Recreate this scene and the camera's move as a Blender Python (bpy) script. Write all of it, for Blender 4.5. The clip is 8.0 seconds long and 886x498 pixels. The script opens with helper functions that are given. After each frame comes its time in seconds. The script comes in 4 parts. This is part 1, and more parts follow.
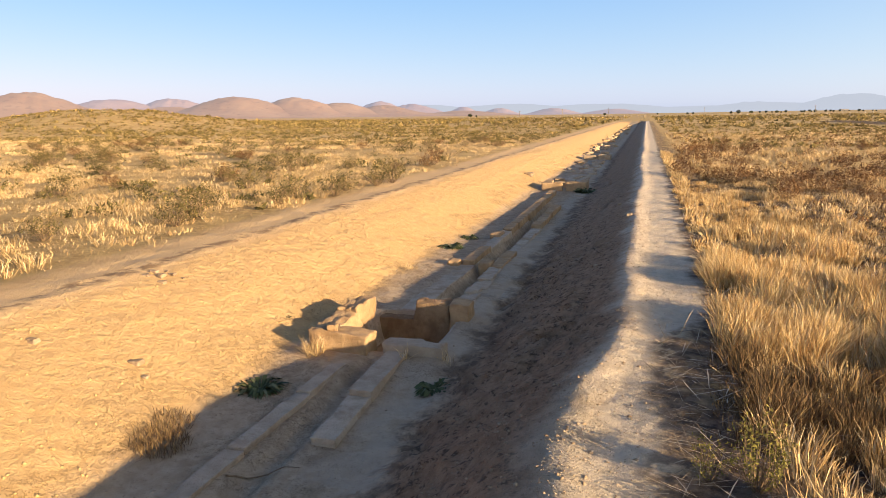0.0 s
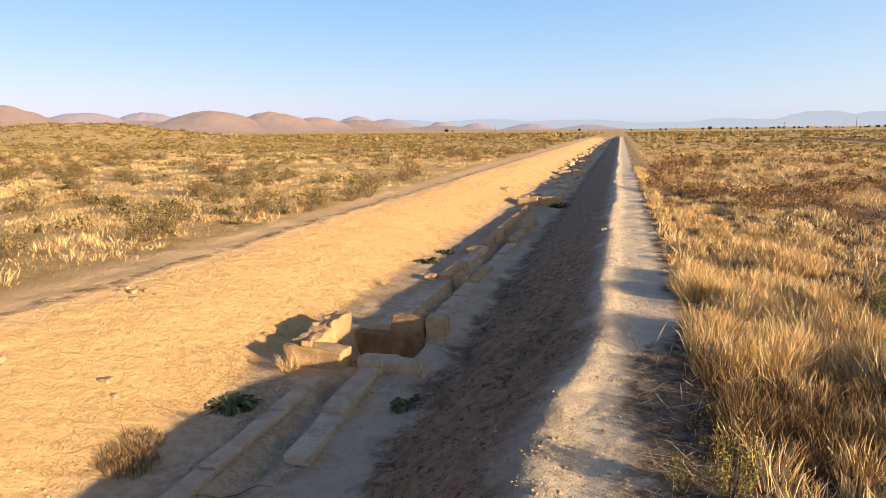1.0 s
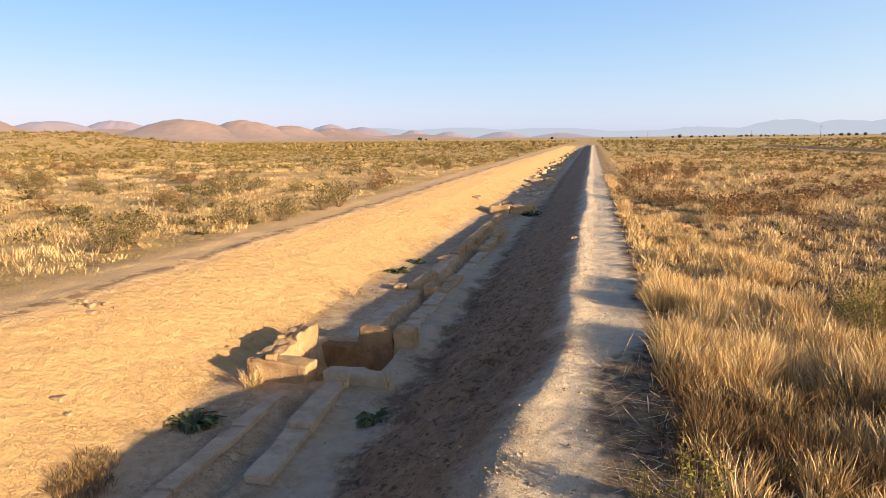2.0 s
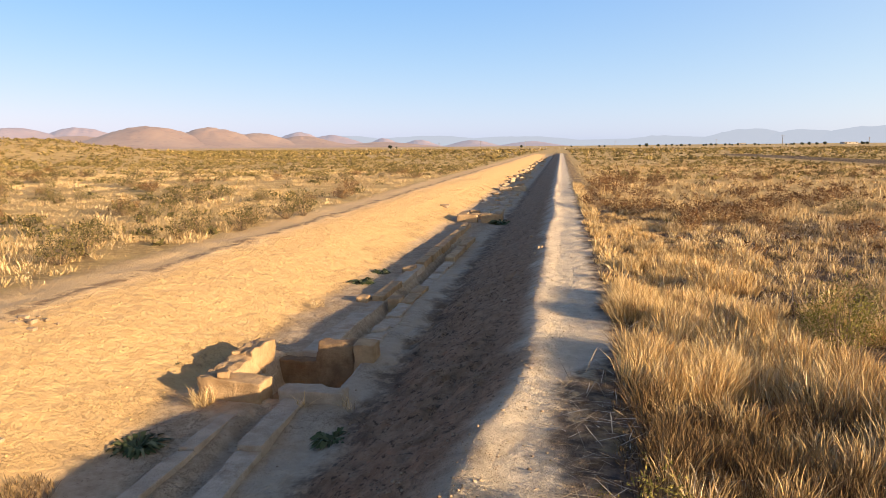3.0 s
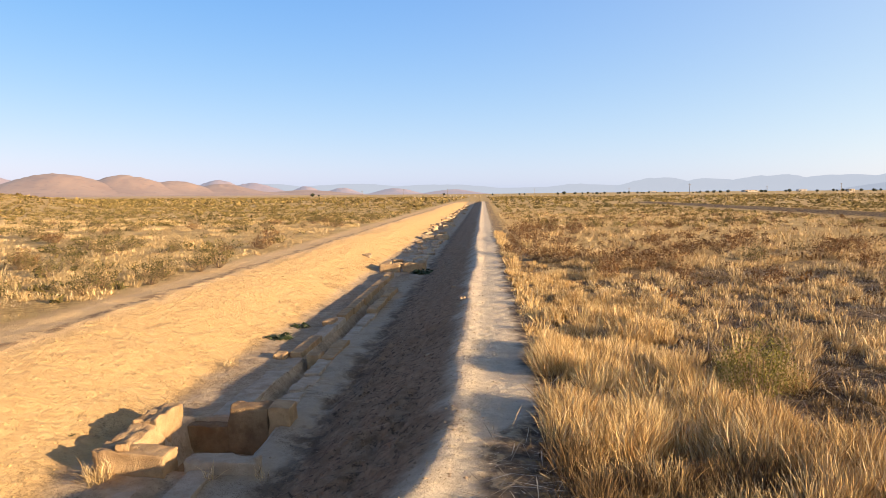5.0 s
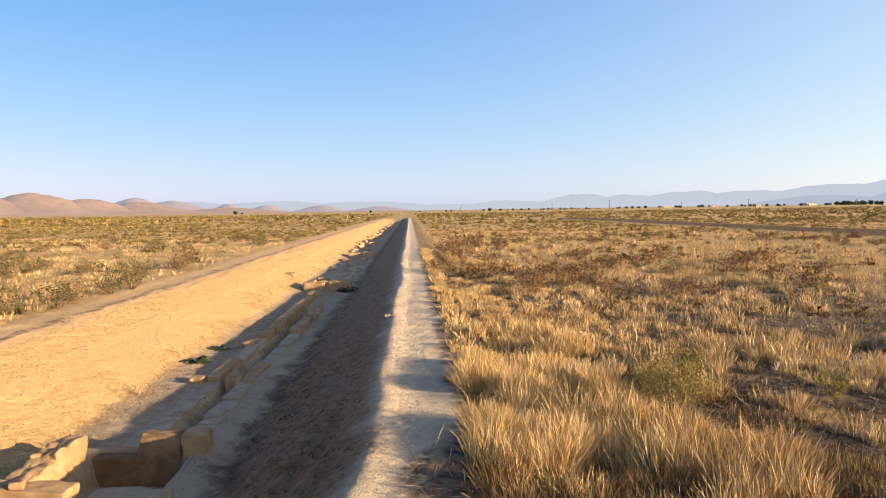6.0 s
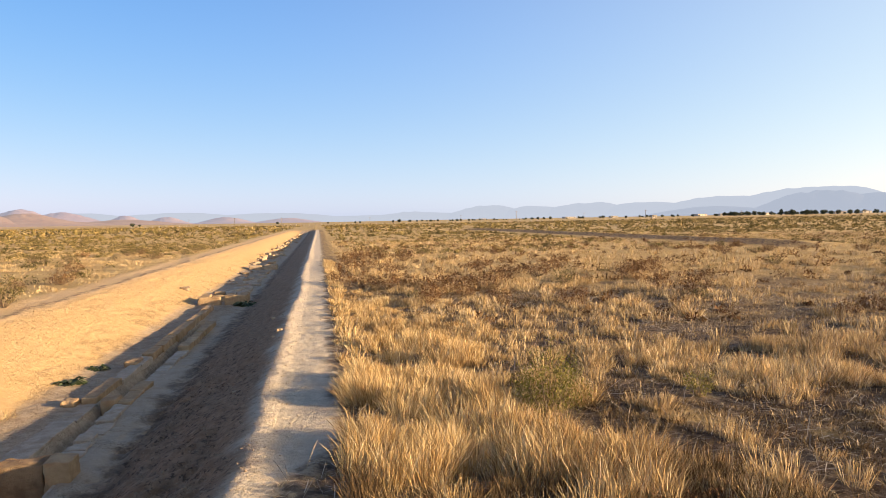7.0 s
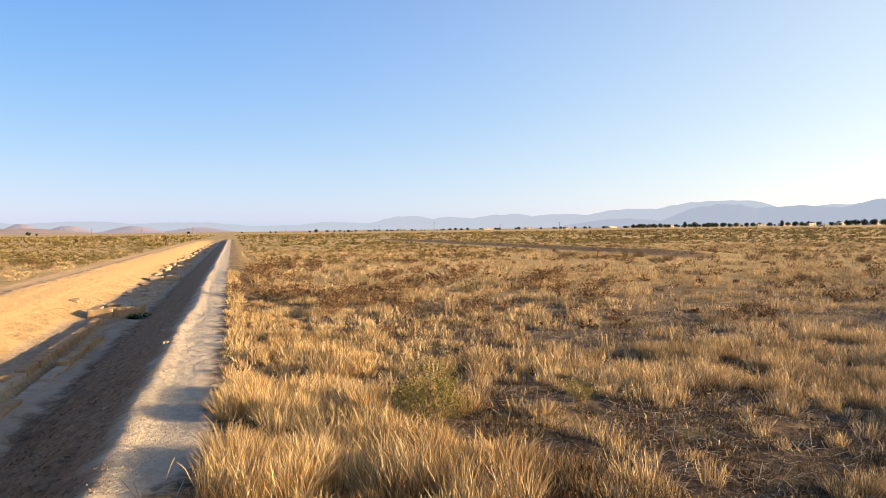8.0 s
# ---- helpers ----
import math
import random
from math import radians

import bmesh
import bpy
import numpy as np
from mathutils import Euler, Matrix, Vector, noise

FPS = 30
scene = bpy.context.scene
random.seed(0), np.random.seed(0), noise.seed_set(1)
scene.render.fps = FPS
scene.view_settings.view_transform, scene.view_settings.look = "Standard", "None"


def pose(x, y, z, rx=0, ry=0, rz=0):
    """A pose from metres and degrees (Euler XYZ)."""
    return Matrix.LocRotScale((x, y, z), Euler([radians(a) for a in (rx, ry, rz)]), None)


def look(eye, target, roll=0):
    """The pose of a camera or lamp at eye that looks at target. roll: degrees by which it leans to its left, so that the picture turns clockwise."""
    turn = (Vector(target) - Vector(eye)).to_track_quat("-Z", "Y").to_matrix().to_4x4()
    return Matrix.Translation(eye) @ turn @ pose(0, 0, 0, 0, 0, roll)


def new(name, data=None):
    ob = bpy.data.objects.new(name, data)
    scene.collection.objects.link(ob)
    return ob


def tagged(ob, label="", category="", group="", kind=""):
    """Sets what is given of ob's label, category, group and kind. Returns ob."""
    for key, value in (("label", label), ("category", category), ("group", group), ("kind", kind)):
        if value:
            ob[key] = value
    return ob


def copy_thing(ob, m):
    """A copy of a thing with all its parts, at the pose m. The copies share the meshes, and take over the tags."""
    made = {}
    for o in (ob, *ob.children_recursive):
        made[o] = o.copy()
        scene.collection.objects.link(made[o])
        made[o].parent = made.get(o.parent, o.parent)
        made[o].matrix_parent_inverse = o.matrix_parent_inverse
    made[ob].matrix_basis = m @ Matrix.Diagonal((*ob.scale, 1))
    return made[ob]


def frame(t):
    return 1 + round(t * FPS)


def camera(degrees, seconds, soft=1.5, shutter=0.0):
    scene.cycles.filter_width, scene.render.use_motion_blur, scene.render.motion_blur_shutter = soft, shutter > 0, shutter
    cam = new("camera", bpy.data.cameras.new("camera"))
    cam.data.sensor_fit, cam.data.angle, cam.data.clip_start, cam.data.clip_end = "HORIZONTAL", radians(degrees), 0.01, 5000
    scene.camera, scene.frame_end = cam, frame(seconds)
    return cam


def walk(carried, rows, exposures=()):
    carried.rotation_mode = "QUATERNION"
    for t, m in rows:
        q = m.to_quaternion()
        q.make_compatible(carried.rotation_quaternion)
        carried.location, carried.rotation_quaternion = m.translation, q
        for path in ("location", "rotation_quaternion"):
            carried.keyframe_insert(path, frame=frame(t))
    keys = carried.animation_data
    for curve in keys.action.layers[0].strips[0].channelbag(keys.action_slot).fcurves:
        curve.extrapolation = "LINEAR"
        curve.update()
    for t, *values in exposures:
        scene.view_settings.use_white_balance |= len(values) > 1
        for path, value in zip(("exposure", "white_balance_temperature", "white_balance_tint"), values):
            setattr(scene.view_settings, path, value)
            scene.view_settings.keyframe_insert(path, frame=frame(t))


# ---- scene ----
cam = camera(65.2, 8.0, soft=0.5)
METRES, EYE, TILT, LEAN, TURN = 1.2, 1.6, -10.9, 0.7, 16.1
ROWS = [
    (0.0, 0.0, 0.0, 0.0, 0.0, 0.0, -0.0),
    (0.5, 0.0053, -0.0006, 0.0012, -1.0, 0.71, 0.02),
    (1.0, 0.0109, 0.0013, 0.0021, -1.92, 1.2, 0.14),
    (1.5, 0.0312, 0.0119, 0.0076, -2.94, 1.59, 0.35),
    (3.0, 0.1555, 0.2147, 0.0527, -6.45, 2.48, 0.89),
    (3.5, 0.1825, 0.2566, 0.0667, -7.8, 3.14, 0.98),
    (4.0, 0.1934, 0.2869, 0.0892, -9.21, 4.13, 1.16),
    (5.5, 0.2127, 0.3652, 0.1214, -15.19, 6.97, 2.76),
    (6.0, 0.2625, 0.381, 0.1199, -18.52, 7.34, 3.5),
    (6.5, 0.342, 0.3514, 0.1142, -22.23, 7.56, 4.28),
    (7.0, 0.4516, 0.293, 0.108, -25.84, 7.73, 4.99),
    (7.5, 0.5817, 0.2364, 0.0889, -29.21, 7.84, 5.52),
    (8.0, 0.7146, 0.208, 0.0682, -32.55, 7.98, 5.83),
]
walk(cam, [(t, pose(0, 0, EYE, TILT, LEAN, TURN) @ pose(METRES * x, METRES * y, METRES * z, 90 + pitch, roll, yaw)) for t, x, y, z, yaw, pitch, roll in ROWS])

# ---- world, sun, exposure ----
SUN_ELEV, SUN_BACK = 11.2, 20.0        # degrees above the horizon; degrees behind the channel's right-hand normal
el, bk = radians(SUN_ELEV), radians(SUN_BACK)
SUN_DIR = Vector((math.cos(bk) * math.cos(el), -math.sin(bk) * math.cos(el), math.sin(el)))
sun_data = bpy.data.lights.new("sun", "SUN")
sun_data.energy, sun_data.angle, sun_data.color = 5.0, radians(0.55), (1.0, 0.72, 0.42)
sun = new("sun", sun_data)
sun.matrix_world = look(SUN_DIR * 300, (0, 0, 0))
world = bpy.data.worlds.new("sky")
scene.world = world
world.use_nodes = True
wn = world.node_tree
sky = wn.nodes.new("ShaderNodeTexSky")
sky.sky_type, sky.sun_disc = "NISHITA", False
sky.sun_elevation, sky.sun_rotation = el, radians(90 + SUN_BACK)
sky.altitude, sky.air_density, sky.dust_density, sky.ozone_density = 1800, 1.0, 2.6, 2.0
# the clear dry air of the place: each channel of the sky softened and weighted
split, join = wn.nodes.new("ShaderNodeSeparateColor"), wn.nodes.new("ShaderNodeCombineColor")
wn.links.new(sky.outputs[0], split.inputs[0])


def world_math(op, a, b=0.0, c=0.0):
    node = wn.nodes.new("ShaderNodeMath")
    node.operation = op
    for k, v in enumerate((a, b, c)):
        if isinstance(v, bpy.types.NodeSocket):
            wn.links.new(v, node.inputs[k])
        else:
            node.inputs[k].default_value = v
    return node.outputs[0]


heading = wn.nodes.new("ShaderNodeTexCoord").outputs["Generated"]
toward = wn.nodes.new("ShaderNodeVectorMath")
toward.operation = "DOT_PRODUCT"
toward.inputs[1].default_value = SUN_DIR
wn.links.new(heading, toward.inputs[0])
height = wn.nodes.new("ShaderNodeSeparateXYZ")
wn.links.new(heading, height.inputs[0])
# dusty air brightens towards the sun, lies along the horizon, and thins out overhead
glow = world_math("POWER", world_math("MULTIPLY_ADD", toward.outputs["Value"], 0.5, 0.5), 2.0)
low = world_math("EXPONENT", world_math("MULTIPLY", world_math("POWER", world_math("ABSOLUTE", height.outputs[2]), 2.0), -32.0))
over = world_math("SUBTRACT", 1.0, world_math("MULTIPLY", world_math("SMOOTH_MAX", world_math("SUBTRACT", height.outputs[2], 0.26), 0.0, 0.1), 1.12))
for k, (power, gain, haze, dust) in enumerate(((1.05, 1.32, 7.0, 1.25), (0.55, 2.75, 5.3, 1.0), (0.17, 7.1, 0.7, 0.0))):
    clear = world_math("MULTIPLY", world_math("POWER", split.outputs[k], power), gain)
    hazy = world_math("MULTIPLY_ADD", glow, haze, world_math("MULTIPLY", low, dust))
    wn.links.new(world_math("MULTIPLY", world_math("ADD", clear, hazy), over), join.inputs[k])
wn.links.new(join.outputs[0], wn.nodes["Background"].inputs[0])
wn.nodes["Background"].inputs[1].default_value = 0.0433
scene.view_settings.exposure = 1.3


# ---- node helpers and materials ----
class Mat:
    def __init__(self, name, rough=0.9):
        self.m = bpy.data.materials.new(name)
        self.m.use_nodes = True
        self.t = self.m.node_tree
        self.b = self.t.nodes["Principled BSDF"]
        self.b.inputs["Roughness"].default_value = rough
        self.b.inputs["Specular IOR Level"].default_value = 0.2

    def n(self, kind, ins=(), **props):
        node = self.t.nodes.new(kind)
        for k, v in props.items():
            setattr(node, k, v)
        for k, v in dict(ins).items():
            self.put(v, node.inputs[k])
        return node

    def put(self, v, socket):
        if isinstance(v, bpy.types.NodeSocket):
            self.t.links.new(v, socket)
        else:
            socket.default_value = v

    def pos(self):
        return self.n("ShaderNodeNewGeometry").outputs["Position"]

    def noise(self, scale, detail=4.0, rough=0.55, vec=None, out="Fac", distortion=0.0):
        return self.n("ShaderNodeTexNoise", {"Vector": vec or self.pos(), "Scale": scale, "Detail": detail, "Roughness": rough, "Distortion": distortion}).outputs[out]

    def vor(self, scale, feature="F1", vec=None, out="Distance"):
        return self.n("ShaderNodeTexVoronoi", {"Vector": vec or self.pos(), "Scale": scale}, feature=feature).outputs[out]

    def math(self, op, a, b=0.0, clamp=False):
        return self.n("ShaderNodeMath", {0: a, 1: b}, operation=op, use_clamp=clamp).outputs[0]

    def step(self, v, a, b, lo=0.0, hi=1.0):
        return self.n("ShaderNodeMapRange", {"Value": v, "From Min": a, "From Max": b, "To Min": lo, "To Max": hi}, interpolation_type="SMOOTHSTEP").outputs["Result"]

    def mix(self, f, a, b, mode="MIX"):
        node = self.n("ShaderNodeMix", data_type="RGBA", blend_type=mode)
        self.put(f, node.inputs[0])
        for v, s in ((a, node.inputs[6]), (b, node.inputs[7])):
            self.put((*v, 1) if isinstance(v, tuple) else v, s)
        return node.outputs[2]

    def ramp(self, f, *stops):
        node = self.n("ShaderNodeValToRGB", {"Fac": f})
        e = node.color_ramp.elements
        while len(e) < len(stops):
            e.new(0.5)
        for k, (p, c) in zip(e, stops):
            k.position, k.color = p, (*c, 1)
        return node.outputs[0]

    def bump(self, h, dist, strength=1.0, prior=None):
        ins = {"Height": h, "Distance": dist, "Strength": strength}
        if prior:
            ins["Normal"] = prior
        return self.n("ShaderNodeBump", ins).outputs[0]

    def done(self, colour, normal=None, rough=None):
        self.put((*colour, 1) if isinstance(colour, tuple) else colour, self.b.inputs["Base Color"])
        if normal:
            self.put(normal, self.b.inputs["Normal"])
        if rough is not None:
            self.put(rough, self.b.inputs["Roughness"])
        return self.m


def ground_material():
    g = Mat("earth", 0.95)
    p = g.pos()
    sep = g.n("ShaderNodeSeparateXYZ", {0: p})
    warp = g.math("MULTIPLY", g.math("SUBTRACT", g.noise(1.6, 5.0), 0.5), 0.55)
    x, y = g.math("ADD", sep.outputs[0], warp), sep.outputs[1]
    xp = g.math("ADD", x, g.step(y, 5.4, 3.1, 0.0, 0.30))
    xr = g.math("ADD", x, g.step(y, 6.2, 4.3, 0.0, 0.42))
    fine, mid, big = g.noise(90.0, 3.0), g.noise(9.0, 6.0, 0.65), g.noise(0.7, 4.0)
    bank = g.mix(g.step(mid, 0.3, 0.75), (0.52, 0.35, 0.165), (0.61, 0.425, 0.215))
    bank = g.mix(g.step(g.noise(38.0, 4.0, 0.7), 0.62, 0.70, 0.0, 0.7), bank, (0.34, 0.22, 0.11))
    mud = g.mix(g.step(mid, 0.3, 0.7), (0.40, 0.30, 0.20), (0.53, 0.415, 0.29))
    mud = g.mix(g.step(g.noise(3.2, 5.0), 0.52, 0.72), mud, (0.36, 0.265, 0.175))
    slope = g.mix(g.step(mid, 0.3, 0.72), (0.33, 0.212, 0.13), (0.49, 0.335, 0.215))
    # dark mottling paints in crumbs and the relief shading that bumps barely show
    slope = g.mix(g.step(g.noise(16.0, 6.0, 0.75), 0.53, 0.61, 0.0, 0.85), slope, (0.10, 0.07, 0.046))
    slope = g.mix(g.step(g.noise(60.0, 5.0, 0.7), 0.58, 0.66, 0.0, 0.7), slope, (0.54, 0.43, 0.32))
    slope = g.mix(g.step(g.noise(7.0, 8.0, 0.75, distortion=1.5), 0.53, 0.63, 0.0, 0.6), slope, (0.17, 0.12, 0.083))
    path = g.mix(g.step(mid, 0.3, 0.7), (0.55, 0.46, 0.345), (0.70, 0.605, 0.475))
    path = g.mix(g.step(fine, 0.60, 0.72), path, (0.34, 0.27, 0.19))
    straw = g.mix(g.step(mid, 0.35, 0.65), (0.36, 0.25, 0.11), (0.58, 0.42, 0.19))
    straw = g.mix(g.step(big, 0.45, 0.62), straw, (0.56, 0.41, 0.19))
    straw = g.mix(g.step(g.noise(0.33, 3.0), 0.54, 0.68), straw, (0.42, 0.31, 0.14))
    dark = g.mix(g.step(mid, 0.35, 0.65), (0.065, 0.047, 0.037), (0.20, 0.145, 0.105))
    soil = g.mix(g.step(mid, 0.35, 0.65), (0.17, 0.115, 0.065), (0.36, 0.25, 0.13))
    # dark litter east of the path's start, deepened for shade among the tall grass
    lit = g.math("MULTIPLY", g.step(xr, 0.4, 0.9), g.step(g.math("ADD", y, g.math("MULTIPLY", big, 14.0)), 30.0, 16.0))
    lit = g.math("MULTIPLY", lit, g.step(g.noise(0.9, 4.0), 0.36, 0.5))
    east = g.math("MULTIPLY", g.step(x, 0.3, 0.8), g.step(y, 26.0, 12.0))
    plain = g.mix(g.math("MULTIPLY", east, g.step(g.noise(0.6, 4.0), 0.34, 0.52)), straw, soil)
    plain = g.mix(lit, plain, dark)
    # the faint track along the western rim
    track = g.math("MULTIPLY", g.step(x, -6.1, -5.8), g.step(x, -4.7, -4.95))
    c = g.mix(g.step(x, -5.9, -5.5), plain, bank)
    c = g.mix(g.math("MULTIPLY", track, 0.8), c, (0.66, 0.47, 0.26))
    c = g.mix(g.step(g.noise(45.0, 5.0, 0.75), 0.60, 0.68, 0.0, 0.45), c, (0.27, 0.17, 0.085))
    c = g.mix(g.step(x, -3.25, -2.95), c, mud)
    c = g.mix(g.math("MULTIPLY", g.step(x, -3.2, -2.9), g.step(g.noise(28.0, 6.0, 0.75), 0.56, 0.66, 0.0, 0.6)), c, (0.17, 0.115, 0.075))
    pale = g.math("MULTIPLY", g.math("MULTIPLY", g.step(x, -1.95, -1.85), g.step(x, -1.45, -1.6)), g.step(g.noise(2.2, 4.0), 0.34, 0.5))
    c = g.mix(g.math("MULTIPLY", pale, 0.6), c, (0.48, 0.395, 0.30))
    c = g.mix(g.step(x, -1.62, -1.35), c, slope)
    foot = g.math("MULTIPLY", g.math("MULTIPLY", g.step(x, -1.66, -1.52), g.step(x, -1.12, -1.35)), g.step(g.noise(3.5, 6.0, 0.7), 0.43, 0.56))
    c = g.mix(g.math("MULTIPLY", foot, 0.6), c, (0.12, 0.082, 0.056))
    c = g.mix(g.step(xp, -0.34, -0.02), c, path)
    c = g.mix(g.step(xr, 0.45, 0.78), c, plain)
    # strip along the grass edge: dark litter with the grass's shade coloured in
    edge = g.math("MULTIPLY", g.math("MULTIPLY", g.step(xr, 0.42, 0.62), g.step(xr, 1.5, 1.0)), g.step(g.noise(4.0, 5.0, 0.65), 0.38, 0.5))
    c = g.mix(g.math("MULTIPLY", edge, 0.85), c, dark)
    rim = g.math("MULTIPLY", g.math("MULTIPLY", g.step(x, -5.25, -5.1), g.step(x, -4.9, -5.05)), g.step(g.noise(5.0, 5.0, 0.7), 0.42, 0.56))
    c = g.mix(g.math("MULTIPLY", rim, 0.8), c, (0.20, 0.125, 0.07))
    # old trench ends far away: all plain there
    c = g.mix(g.step(y, 135.0, 170.0), c, straw)
    # sandy apron under the hills
    c = g.mix(g.math("MULTIPLY", g.step(sep.outputs[0], -120.0, -330.0), g.step(y, 200.0, 420.0)), c, (0.56, 0.40, 0.22))
    # shaded face of the eastern spoil bank, put in as dark colour
    berm_shade = g.math("MULTIPLY", g.math("MULTIPLY", g.step(x, 25.2, 25.8), g.step(x, 28.4, 27.4)), g.math("MULTIPLY", g.step(y, 33.0, 36.0), g.step(y, 140.0, 110.0)))
    c = g.mix(g.math("MULTIPLY", berm_shade, g.step(mid, 0.35, 0.55)), c, (0.085, 0.058, 0.05))
    # drying cracks in the trench
    vec = g.n("ShaderNodeVectorMath", {0: p, 1: g.noise(7.0, 3.0, out="Color")}, operation="ADD").outputs[0]
    crack = g.step(g.vor(5.5, "DISTANCE_TO_EDGE", vec), 0.0, 0.022)
    crack2 = g.step(g.vor(2.2, "DISTANCE_TO_EDGE", vec), 0.0, 0.014)
    where = g.math("MULTIPLY", g.step(x, -3.9, -3.3), g.step(x, -1.2, -1.6))
    where = g.math("MULTIPLY", where, g.step(g.noise(1.3, 3.0), 0.47, 0.58))
    gap = g.math("MULTIPLY", g.math("SUBTRACT", 1.0, g.math("MULTIPLY", crack, crack2)), where)
    c = g.mix(g.math("MULTIPLY", gap, 0.6), c, (0.14, 0.095, 0.06))
    h = g.math("SUBTRACT", g.math("ADD", g.noise(14.0, 8.0, 0.68), g.math("MULTIPLY", fine, 0.16)), g.math("MULTIPLY", gap, 0.45))
    rug = g.math("ADD", g.step(x, -1.6, -1.2), g.math("MULTIPLY", g.step(x, -5.4, -5.9), 1.0))
    rug = g.math("SUBTRACT", rug, g.math("MULTIPLY", g.math("MULTIPLY", g.step(x, -0.4, -0.1), g.step(x, 0.8, 0.5)), 0.7))
    h2 = g.math("MULTIPLY", g.noise(30.0, 6.0, 0.75), rug)
    return g.done(c, g.bump(h2, 0.05, 1.0, g.bump(h, 0.04, 1.0)))


def stone_material(name, low, high, stain):
    s = Mat(name, 0.88)
    tc = s.n("ShaderNodeTexCoord").outputs["Object"]
    rnd = s.n("ShaderNodeObjectInfo").outputs["Random"]
    c = s.mix(s.step(s.noise(6.0, 6.0, 0.6), 0.3, 0.7), low, high)
    c = s.mix(s.math("MULTIPLY", rnd, 0.35), c, stain)
    c = s.mix(s.step(s.noise(2.3, 5.0, 0.7), 0.52, 0.72), c, stain)
    pit = s.step(s.vor(55.0), 0.10, 0.32)
    c = s.mix(s.math("MULTIPLY", s.math("SUBTRACT", 1.0, pit), 0.18), c, (0.16, 0.115, 0.07))
    h = s.math("ADD", s.noise(26.0, 8.0, 0.7), s.math("MULTIPLY", pit, 0.2))
    return s.done(c, s.bump(h, 0.022, 1.0))


def blade_material(name, *stops, trans=0.3):
    b = Mat(name, 0.75)
    isl = b.n("ShaderNodeNewGeometry").outputs["Random Per Island"]
    c = b.ramp(isl, *stops)
    c = b.mix(b.step(b.noise(0.5, 3.0), 0.35, 0.7, 0.0, 0.45), c, stops[0][1])
    b.done(c)
    tr = b.n("ShaderNodeBsdfTranslucent", {"Color": c})
    mx = b.n("ShaderNodeMixShader", {0: trans, 1: b.b.outputs[0], 2: tr.outputs[0]})
    b.t.links.new(mx.outputs[0], b.t.nodes["Material Output"].inputs[0])
    return b.m


def plain_material(name, colour, colour2, scale=5.0, rough=0.8):
    p = Mat(name, rough)
    c = p.mix(p.step(p.noise(scale, 5.0), 0.32, 0.68), colour, colour2)
    return p.done(c, p.bump(p.noise(scale * 6, 5.0), 0.01, 0.5))


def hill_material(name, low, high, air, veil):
    """Bare hillside seen through air, whose haze is mixed in as a glow."""
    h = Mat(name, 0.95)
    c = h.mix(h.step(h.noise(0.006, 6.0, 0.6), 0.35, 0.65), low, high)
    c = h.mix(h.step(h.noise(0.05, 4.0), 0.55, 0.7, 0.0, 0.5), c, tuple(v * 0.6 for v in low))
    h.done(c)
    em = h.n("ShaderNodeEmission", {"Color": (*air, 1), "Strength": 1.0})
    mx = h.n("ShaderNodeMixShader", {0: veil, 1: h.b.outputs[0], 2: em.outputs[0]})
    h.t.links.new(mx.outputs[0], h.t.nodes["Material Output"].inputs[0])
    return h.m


EARTH = ground_material()
STONE = stone_material("limestone", (0.34, 0.225, 0.125), (0.54, 0.385, 0.225), (0.33, 0.205, 0.10))
# brown stone inside the near basin, darkened further for the shade there
STONE_DARK = stone_material("brown_shaded_limestone", (0.20, 0.13, 0.075), (0.36, 0.25, 0.145), (0.17, 0.105, 0.055))
STONE_GREY = stone_material("grey_limestone", (0.41, 0.335, 0.25), (0.57, 0.48, 0.375), (0.35, 0.25, 0.165))
STONE_PALE = stone_material("pale_limestone", (0.42, 0.32, 0.21), (0.56, 0.44, 0.31), (0.34, 0.23, 0.13))
CLOD = plain_material("dry_clods", (0.24, 0.175, 0.115), (0.44, 0.335, 0.23), 12.0, 0.95)
BANK_CLOD = plain_material("bank_clods", (0.42, 0.285, 0.135), (0.58, 0.41, 0.195), 25.0, 0.95)
GRAVEL = plain_material("pale_gravel", (0.36, 0.28, 0.19), (0.58, 0.48, 0.35), 60.0, 0.95)
GOLD = blade_material("golden_straw", (0.0, (0.20, 0.115, 0.045)), (0.3, (0.60, 0.40, 0.16)), (0.7, (0.80, 0.60, 0.31)), (1.0, (0.84, 0.73, 0.48)), trans=0.05)
DRY = blade_material("dry_straw", (0.0, (0.19, 0.125, 0.06)), (0.35, (0.60, 0.42, 0.19)), (0.75, (0.78, 0.59, 0.32)), (1.0, (0.82, 0.69, 0.47)), trans=0.06)
# dead grass, also used where shade among blades is put into colour
BROWN = blade_material("brown_shaded_dead_grass", (0.0, (0.045, 0.028, 0.015)), (0.6, (0.15, 0.095, 0.045)), (1.0, (0.36, 0.25, 0.12)), trans=0.04)
LITTER = blade_material("straw_litter", (0.0, (0.20, 0.16, 0.115)), (0.5, (0.48, 0.40, 0.29)), (1.0, (0.72, 0.65, 0.53)), trans=0.1)
OLIVE = blade_material("olive_leaves", (0.0, (0.05, 0.045, 0.016)), (0.5, (0.12, 0.10, 0.035)), (1.0, (0.23, 0.18, 0.065)), trans=0.1)
RUSSET = blade_material("russet_leaves", (0.0, (0.075, 0.04, 0.02)), (0.5, (0.17, 0.085, 0.035)), (1.0, (0.28, 0.16, 0.065)), trans=0.1)
YELLOW = blade_material("yellow_green_leaves", (0.0, (0.10, 0.10, 0.025)), (0.5, (0.25, 0.22, 0.05)), (1.0, (0.42, 0.35, 0.10)), trans=0.15)
